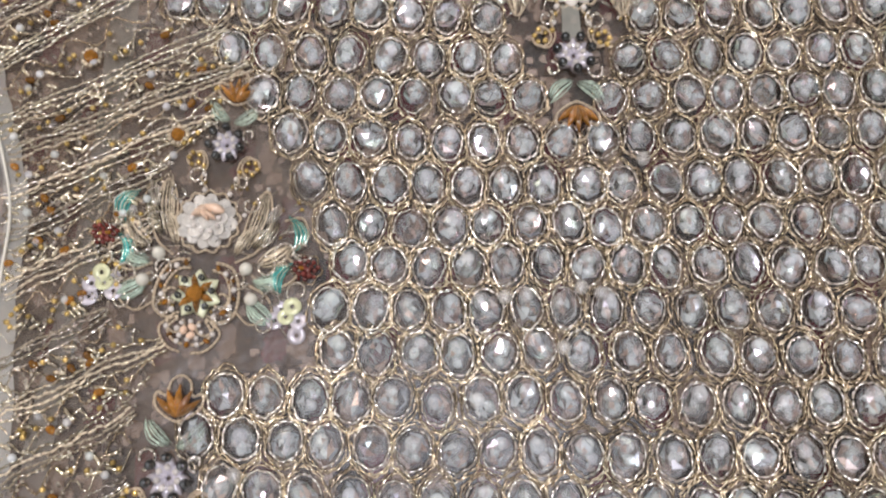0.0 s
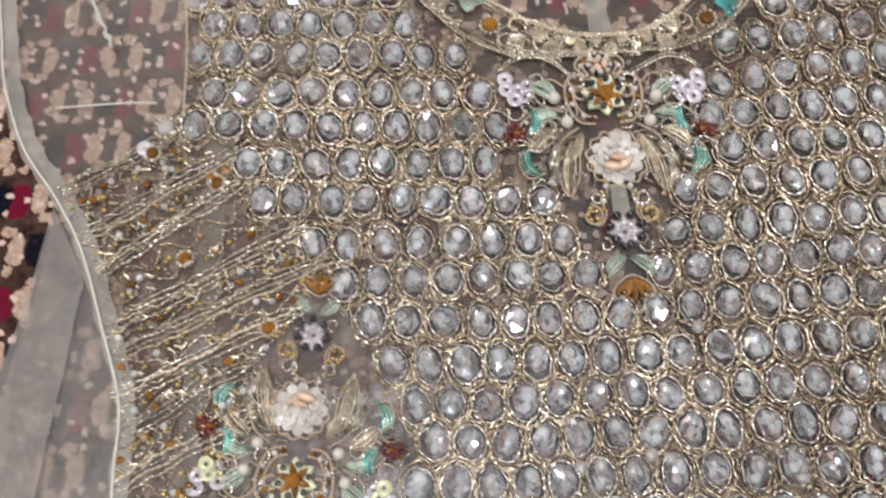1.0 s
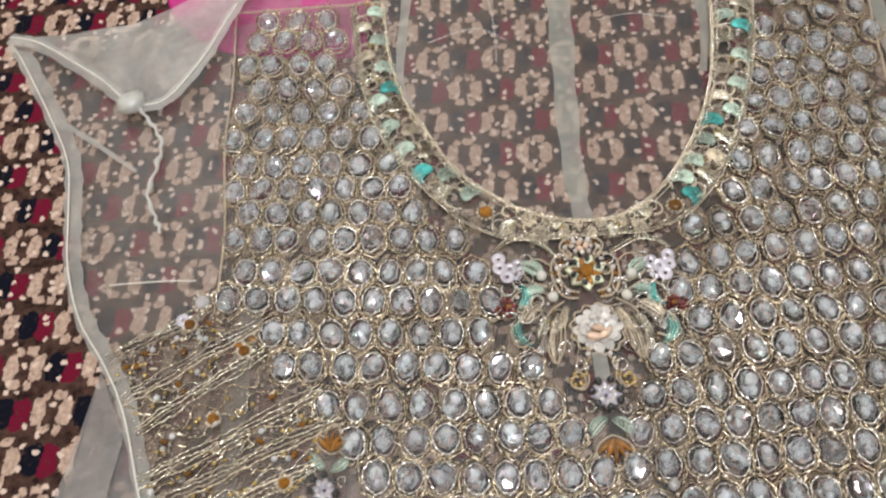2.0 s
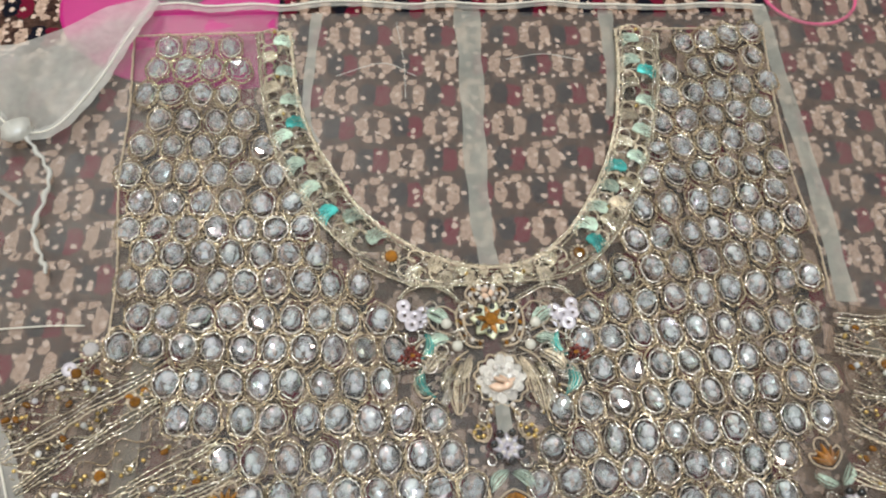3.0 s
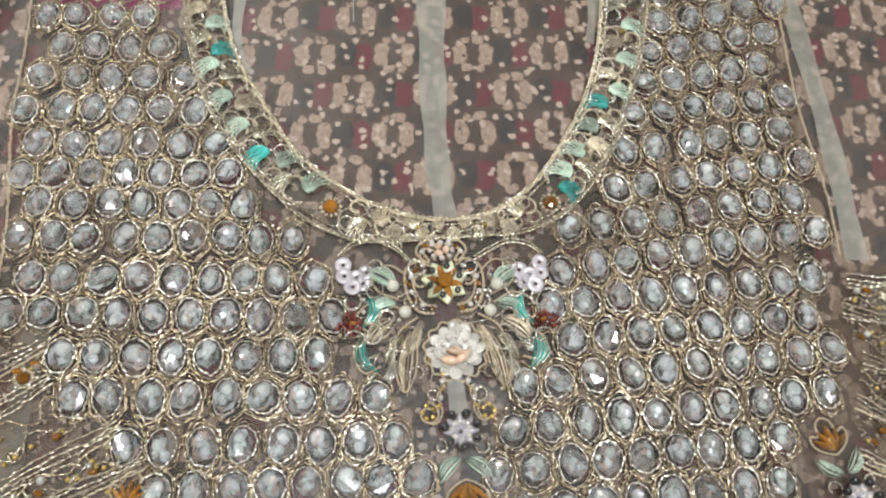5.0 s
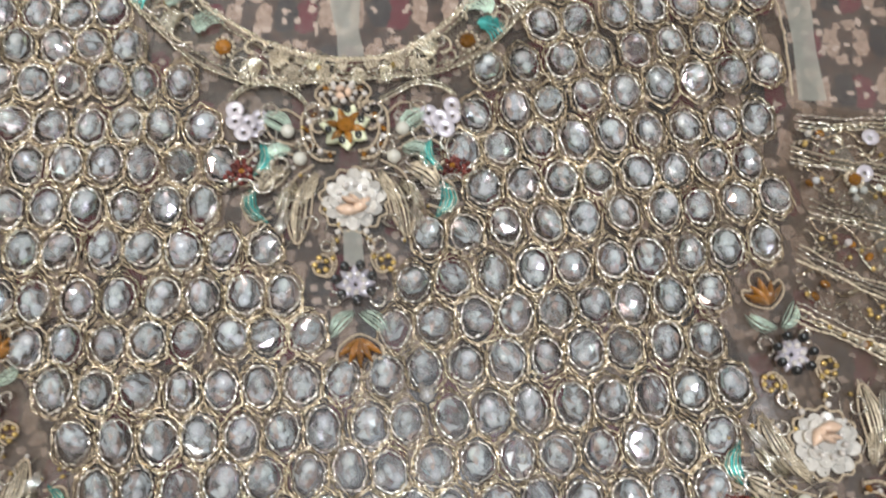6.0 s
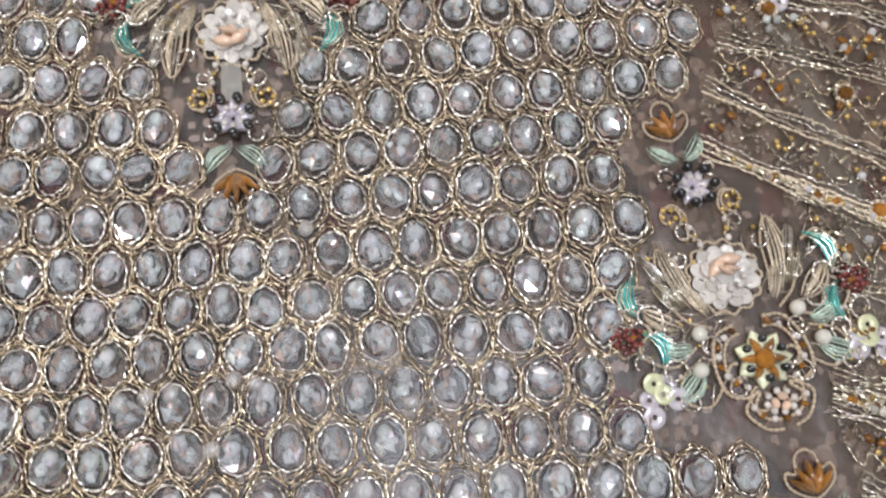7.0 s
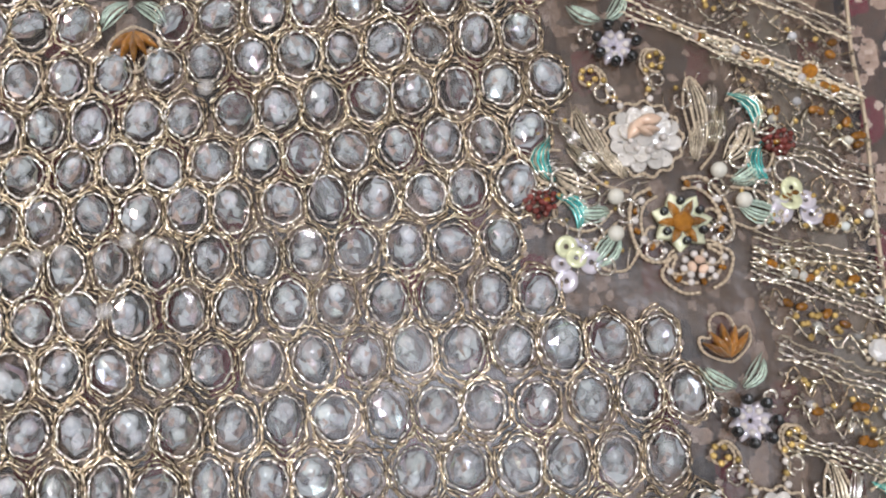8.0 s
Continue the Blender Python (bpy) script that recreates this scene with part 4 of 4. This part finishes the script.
    lime = once("lime", lambda: Geo().disc((0, 0, 0.0008), 0.0033, 0.0008, 0.0003, 14).mesh("sequin", M_LIME))
    for s in (-1, 1):
        for k, (dx, dy) in enumerate(((-5.2, 6.8), (-5.0, 1.8), (-1.6, -3.2), (2.8, -1.6), (4.8, 3.2), (0.4, 1.0))):
            put("sequin", lime if flip and k in (2, 5) else disc, s * (35.5 - dx * 0.9), 1.5 + dy, 0, 0.5 * (k % 3), rng.uniform(0.95, 1.12), rng.gauss(0, 11))
    # silk leaves
    for s in (-1, 1):
        for name, x, y, q, ln, w, mat, bend in (
                ("mint_leaf", 25, 2.5, 0.6, 13, 8, M_MINT, 0.15), ("teal_leaf", 31.5, -12, -1.35, 14, 5.6, M_TEAL, -0.95), ("teal_leaf", 33, -29.5, -1.8, 15.5, 6, M_TEAL, 0.95),
                ("silver_thread", 31.5, -12, -1.3, 14.6, 6.4, M_SILVER, -1.0), ("silver_thread", 33, -29.5, -1.85, 16, 7, M_SILVER, 1.0),
                ("mint_leaf", 25.5, -10, -0.3, 12, 6.5, M_MINT, 0.3), ("zari_leaf", 27, -20, -0.7, 15, 8, M_ZARI, 0.25), ("zari_leaf", 17.5, -33, -1.4, 26, 6, M_ZARI, 0.2), ("zari_leaf", 23.5, -36, -1.15, 13, 4, M_GOLD, 0.1),
                ("zari_leaf", 14.5, -24, -1.1, 15, 5, M_ZARI, -0.2), ("zari_leaf", 22, -27, -1.0, 15, 5.5, M_SILVER, 0.15), ("mint_leaf", 5.5, -74, -0.75, 12, 5.2, M_MINT, 0.35)):
            qq = q if s > 0 else math.pi - q
            key = (name, x, y, s)
            if key not in CACHE:
                ob = silk_leaf(name, base, (s * x, y - 0.05 * s * x), qq, ln, w, mat, bend * s, 4 if name == "silver_thread" else 10)
                CACHE[key] = ob.data
            else:
                place(name, CACHE[key], base, Matrix())
        # wine-red bead flower
        wine = once("wine", wine_mesh)
        put("wine_flower", wine, s * 39.5, -17, 20)
        put("amber_bead", amber, s * 38, -17, 0, 1.2)
        put("flower_cord", once("wine_cord", lambda: Geo().beads([Vector(((5.6 + 0.9 * math.cos(6 * q)) * math.cos(q), (5.6 + 0.9 * math.cos(6 * q)) * math.sin(q), 0.8)) * MM for q in [2 * math.pi * k / 60 for k in range(60)]], 0.0004, 0.0016, 0.05, 5, 2, 0, True).mesh("flower_cord", M_OLD)), s * 39.5, -17)
    # rosette: frosted petals round a blush heart
    rim = once("rim", lambda: Geo().round_petal(4.5 * MM, 11.3 * MM, 5.6 * MM, 0.9 * MM, 0.6 * MM).mesh("rosette_petal", M_PETAL))
    layer = once("layer", lambda: Geo().round_petal(2.2 * MM, 8.6 * MM, 5.6 * MM, 1.0 * MM, 1.5 * MM).mesh("rosette_petal", M_PETAL))
    for k in range(12):
        put("rosette_petal", rim, 1.5, -28.8, k * 30 + rng.gauss(0, 3), 0.3 + 0.25 * (k % 2), rng.uniform(0.94, 1.06), rng.gauss(0, 9))
    for k in range(8):
        put("rosette_petal", layer, 1.5, -28.8, k * 45 + 12 + rng.gauss(0, 4), 1.2 + 0.3 * (k % 2), rng.uniform(0.9, 1.08), rng.gauss(0, 11))
    put("rosette_heart", once("heart", lambda: heart_mesh()), 1.0, -30.5, 10, 2.4, 1.15)
    put("rosette_eye", once("eye", lambda: Geo().ball((0, 0, 0.0006), 0.0034, 0.0030, 0.0014, 9, 6).mesh("rosette_eye", M_PETAL, False)), 1.5, -28.8, 0, 1.4)
    for k in range(9):
        put("clear_bead", clear, 1.5 + 5.2 * math.cos(k * 0.7), -28.5 + 4.6 * math.sin(k * 0.7), 0, 2.8, rng.uniform(0.7, 1.1))
    put("rosette_cord", once("rcord", lambda: Geo().beads([Vector(((11.2 + 0.9 * math.cos(13 * q)) * math.cos(q), (11.2 + 0.9 * math.cos(13 * q)) * math.sin(q), 0.8)) * MM for q in [2 * math.pi * k / 104 for k in range(104)]], 0.0005, 0.0016, 0.05, 5, 2, 0, True).mesh("rosette_cord", M_CREAM)), 1.5, -28.8, 0, 0, 1.08)
    # jet-dotted silver flower
    put("silver_blossom", once("silver_blossom", lambda: flower_mesh("silver_blossom", 8, 0.6, 6.2, 3.8, 2.0, M_SEQUIN)), 0, -60.5, 0, 0, 1.12)
    for k in range(7):
        q = 2 * math.pi * k / 7 + 0.3
        put("clear_bead", clear, 3.4 * math.cos(q), -60.5 + 3.4 * math.sin(q), 0, 1.8)
        put("jet_bead", jet, 6.4 * math.cos(q), -60.5 + 6.4 * math.sin(q), 0, 1.6, 1.25)
    put("amber_bud", once("bud", lambda: bud_mesh()), 0, -83, 0)
    put("bud_cord", once("bud_cord", lambda: Geo().beads(smooth_line([(0, 5), (-3.5, 3.5), (-7.5, 0), (-7.5, -4.5), (-4.2, -3.2), (-3.2, -8), (0, -10), (3.2, -8), (4.2, -3.2), (7.5, -4.5), (7.5, 0), (3.5, 3.5), (0, 5)], 5, 0.001), 0.0005, 0.0016, 0.05, 5, 3).mesh("bud_cord", M_CREAM)), 0, -83)
    return base


def fill_mesh():
    g, r = Geo(), random.Random(31)
    for s in (-1, 1):
        for x, y, rad, st, tr in ((15, -8, 4.5, 0.5, 1.1), (29, -3, 4.8, 2.6, 0.9), (24, -15, 4.6, 4.4, 1.0), (31, -22, 5.0, 1.2, 0.9), (21, -25, 5.2, 3.0, 0.8), (14, -38, 4.4, 5.2, 0.9), (9, -46, 3.6, 2.0, 1.1), (11, 7, 4.0, 3.6, 1.0), (27, 7, 4.2, 5.6, 0.9), (38, -8, 4.2, 2.2, 0.8), (37, -24, 4.4, 0.4, 0.8), (8, -66, 3.4, 1.4, 0.9)):
            pts = scroll_line(s * x, y - 0.05 * s * x, rad * r.uniform(0.85, 1.15), st if s > 0 else math.pi - st, s * tr, 0.5)
            g.beads([p + Vector((0, 0, 0.0008)) for p in pts], 0.0006, 0.0021, 0.05, 5, int(x), 0.0001)
    for k in range(90):
        s, y = r.choice((-1, 1)), r.uniform(-44, 8)
        x = s * r.uniform(5, 36)
        q, ln = math.atan2(y + 18, x) + r.uniform(-0.5, 0.5), r.uniform(2.5, 4.5)
        e, o = Vector((math.cos(q), math.sin(q), 0)), r.uniform(-0.9, 0.9)
        mid = Vector((x, y - 0.05 * x, 0.9))
        g.tube([(mid - e * ln) * MM, (mid + Vector((-e.y, e.x, 0.25)) * o) * MM, (mid + e * ln) * MM], 0.00032, 4)
    return g.mesh("gold_filigree", M_GOLD)


def heart_mesh():
    """Curled lips of blush foil, one over the other."""
    g = Geo()
    g.petal((-0.0055, -0.0010, 0.0012), -0.35, 0.0075, 0.0040, 0.0018)
    g.petal((-0.0008, -0.0032, 0.0012), 0.45, 0.0070, 0.0040, 0.0018)
    g.petal((-0.0030, 0.0018, 0.0020), -0.6, 0.0060, 0.0022, 0.0020)
    g.petal((-0.0006, 0.0022, 0.0020), -0.9, 0.0055, 0.0018, 0.0022)
    return g.mesh("rosette_heart", M_BLUSH)


def wine_mesh():
    """A tight bunch of dark red and brown beads."""
    g, r = Geo(), random.Random(8)
    for k in range(19):
        q, rad = k * 2.4, 1.15 * math.sqrt(k)
        g.ball((rad * math.cos(q) * MM, rad * math.sin(q) * MM, 0.0012 + 0.0012 * (1 - rad / 5)), r.uniform(0.0010, 0.0014), seg=6, rows=4)
    return g.mesh("wine_flower", M_WINE)


def bud_mesh():
    g = Geo()
    for k, q in enumerate((-2.45, -2.0, -1.57, -1.14, -0.7)):
        g.petal((0, 0.0035, 0.0006), q, (10.5 if k == 2 else 9.5) * MM, 3.3 * MM, 2.6 * MM, 0.0006)
    return g.mesh("amber_bud", M_AMBER)


M_MINTGOLD = plain("pale_gold_green_petal", (0.74, 0.77, 0.56), 0.22, 0.0, vary=0.25, scale=500, rand=0.3, coat=0.4)


def spray(cx, cy, bx, by):
    """The pose and length that carry a motif's flower to c and its bud to b."""
    dx, dy = bx - cx, by - cy
    k = math.hypot(dx, dy) / 83
    return pose(cx * MM, cy * MM, 0, 0, 0, math.degrees(math.atan2(dx, -dy))) @ Matrix.Diagonal((k, k, 1, 1))


motif(spray(0, 0, 0, -83), False, 1)
motif(spray(-131.5, -144.5, -120, -73), True, 2)
motif(spray(159.5, -156, 143, -77), True, 3)
motif(spray(-143, -263, -136, -181), True, 4)
motif(spray(178, -275, 167, -194), True, 5)

# ---- sleeve bands: bundles of twisted cord with loose beads between ----
BANDS_LEFT = [(-177, -4, -222, -27), (-154, -15, -214, -47), (-150, -28, -205, -62), (-124, -48, -203, -84), (-116, -62, -198, -94), (-124, -80, -198, -112), (-143, -100, -197, -126), (-146, -119, -195, -143), (-160, -150, -194, -168), (-141, -161, -193, -182), (-150, -182, -191, -203), (-150, -205, -190, -226)]
BANDS_RIGHT = [(170, -12, 246, -20), (164, -24, 232, -46), (166, -46, 226, -67), (158, -62, 224, -101), (152, -83, 223, -122), (178, -101, 223, -124), (193, -135, 222, -148), (180, -164, 219, -176), (178, -172, 217, -190), (182, -196, 215, -211), (180, -222, 213, -238)]
rng = random.Random(21)
for x0, y0, x1, y1 in BANDS_LEFT + BANDS_RIGHT:
    wob = [rng.uniform(-1.2, 1.2) for _ in range(2)]
    line = smooth_line([(x0, y0), (x0 + (x1 - x0) * 0.35, y0 + (y1 - y0) * 0.35 + wob[0]), (x0 + (x1 - x0) * 0.7, y0 + (y1 - y0) * 0.7 + wob[1]), (x1, y1)], 8, 0.0012)
    for d in (-0.0027, -0.0011, 0.0006, 0.0026):
        k = len(line)
        own = [p + Vector((0, 0.0007 * math.sin(i * rng.uniform(0.5, 0.7) + d * 3000), 0)) for i, p in enumerate(offset_line(line, d * rng.uniform(0.85, 1.2)))]
        part("band_cord", Geo().beads(own, 0.00044, rng.uniform(0.0022, 0.0032), 0.05, 5, rng.randrange(99), 0.0004), rng.choice((M_SILVER, M_SILVER, M_GOLD, M_SILVER, M_ZARI)), kurta)

loose = {"gold_bead": (M_YELLOW, Geo().ball((0, 0, 0.0012), 0.0010, seg=7, rows=5)), "amber_bead": (M_AMBER, Geo().ball((0, 0, 0.0012), 0.0020, 0.0014, 0.0012, 7, 5)),
         "clear_bead": (M_MILKY_GLINT, Geo().ball((0, 0, 0.0013), 0.0015, seg=7, rows=5)), "bugle_bead": (M_SILVER, Geo().pill((-0.0022, 0, 0.001), (0.0022, 0, 0.001), 0.0008))}
loose = {k: g.mesh(k, m) for k, (m, g) in loose.items()}
for bands, n in ((BANDS_LEFT, 300), (BANDS_RIGHT, 290)):
    for i in range(n):
        k = rng.randrange(len(bands) - 1)
        a, b = bands[k], bands[k + 1]
        t, f = rng.uniform(0.05, 0.98), rng.uniform(0.25, 0.75)
        p = [a[0] + (a[2] - a[0]) * t, a[1] + (a[3] - a[1]) * t]
        q = [b[0] + (b[2] - b[0]) * t, b[1] + (b[3] - b[1]) * t]
        kind = rng.choice(("gold_bead", "gold_bead", "gold_bead", "amber_bead", "clear_bead", "bugle_bead", "bugle_bead", "bugle_bead"))
        place(kind, loose[kind], kurta, pose((p[0] + (q[0] - p[0]) * f) * MM, (p[1] + (q[1] - p[1]) * f) * MM, 0, 0, 0, rng.uniform(-60, 60)))
# fine glitter of cut metal beads all over the sleeves
for bands in (BANDS_LEFT, BANDS_RIGHT):
    g = Geo()
    for i in range(900):
        a = rng.uniform(0, len(bands) - 1.001)
        k = int(a)
        f, t = a - k, rng.uniform(0.0, 1.0)
        p, q = bands[k], bands[k + 1]
        x = (p[0] + (p[2] - p[0]) * t) * (1 - f) + (q[0] + (q[2] - q[0]) * t) * f
        y = (p[1] + (p[3] - p[1]) * t) * (1 - f) + (q[1] + (q[3] - q[1]) * t) * f
        g.ball((x * MM, y * MM, 0.0009), rng.uniform(0.0005, 0.0010), rng.uniform(0.0004, 0.0007), 0.0006, 5, 4, rng.uniform(0, 3))
    tagged(part("cut_bead_glitter", g, M_GOLD, kurta, "", False), kind="stuff")
# larger stones and sequins sewn on the sleeves
for x, y, mat in ((-181, -1, M_MILKY_GLINT), (-189, -10, M_SEQUIN), (-186, -12, M_AMBER), (-160, -27, M_AMBER), (-172, -58, M_AMBER), (-140, -88, M_AMBER), (208, -112, M_AMBER), (205, -160, M_AMBER), (212, -200, M_MILKY_GLINT), (190, -34, M_SEQUIN), (186, -36, M_AMBER), (206, -70, M_AMBER), (196, -20, M_SEQUIN)):
    if mat is M_SEQUIN:
        place("sequin", once("sequin", lambda: Geo()), kurta, pose(x * MM, y * MM, 0.001, rng.gauss(0, 10)))
    else:
        stud(kurta, x, y, 2.6 if mat is M_AMBER else 3.6, mat, M_ZARI)

# vines of darker wire between the bands, with side curls
for bands, s in ((BANDS_LEFT, -1), (BANDS_RIGHT, 1)):
    for k in range(len(bands) - 1):
        a, b = bands[k], bands[k + 1]
        for lane in (0.3, 0.62):
            pts = []
            ph = rng.uniform(0, 6)
            for j in range(29):
                t = j / 28
                f = lane + 0.15 * math.sin(j * 0.95 + ph)
                pts.append(Vector(((a[0] + (a[2] - a[0]) * t) * (1 - f) + (b[0] + (b[2] - b[0]) * t) * f, (a[1] + (a[3] - a[1]) * t) * (1 - f) + (b[1] + (b[3] - b[1]) * t) * f, 0.9)) * MM)
            part("vine_cord", Geo().beads(pts, 0.00036, 0.0026, 0.1, 5, k, 0.0004), M_OLD if lane < 0.5 else M_SILVER, kurta)

# milky beads caught between the stones
for i in range(16):
    x, y = (-38 + i * 8.2 + rng.gauss(0, 1.5), -148 + rng.gauss(0, 1.8)) if i < 6 else (rng.uniform(-120, 110), rng.uniform(-210, 40))
    if abs(x) < 38 and -90 < y < 20:
        continue
    place("milky_bead", once("milky_bead", lambda: Geo().ball((0, 0, 0.0034), 0.0028, 0.0025, 0.0012, 10, 6).mesh("milky_bead", M_MILK)), kurta, pose(x * MM, y * MM, 0, 0, 0, rng.uniform(0, 90)))

# ---- things under the garment's shoulders ----
def rounded(points_mm, z0, z1, bevel):
    line = smooth_line(points_mm + points_mm[:1], 6)[:-1]
    c = sum((p for p in line), Vector()) / len(line)
    loops = []
    for inset, z in ((0.985, z0), (1.0, z0 + bevel), (1.0, z1 - bevel), (0.985, z1 - bevel * 0.3), (0.96, z1)):
        loops.append([Vector((c.x + (p.x - c.x) * inset, c.y + (p.y - c.y) * inset, z)) for p in line])
    return Geo().rings(loops)


pouch = tagged(new("plastic_pouch"), "bright magenta plastic pouch lying on the carpet under the shoulder", "pouch")
pouch.location = (0, 0, BASE)
part("pouch_body", rounded([(-212, 235), (-219, 212), (-213, 188), (-196, 168), (-176, 156), (-140, 149), (-108, 148), (-100, 160), (-97, 200), (-96, 240), (-105, 262), (-160, 266), (-200, 256)], 0, 0.0018, 0.0006), M_PINK, pouch)
part("pouch_window", rounded([(-168, 212), (-140, 211), (-139, 236), (-168, 238)], 0.0018, 0.0030, 0.0004), M_CLEAR, pouch, "clear plastic window")
loop = tagged(new("cord_loop", Geo().tube([Vector(((228 + 30 * math.cos(q)) * MM, (208 + 27 * math.sin(q)) * MM, 0.0012)) for q in [2 * math.pi * k / 40 for k in range(40)]], 0.0012, 6, closed=True).mesh("cord_loop", M_CORD)), "pink cord loop lying on the carpet", "cord")
loop.location = (0, 0, BASE)
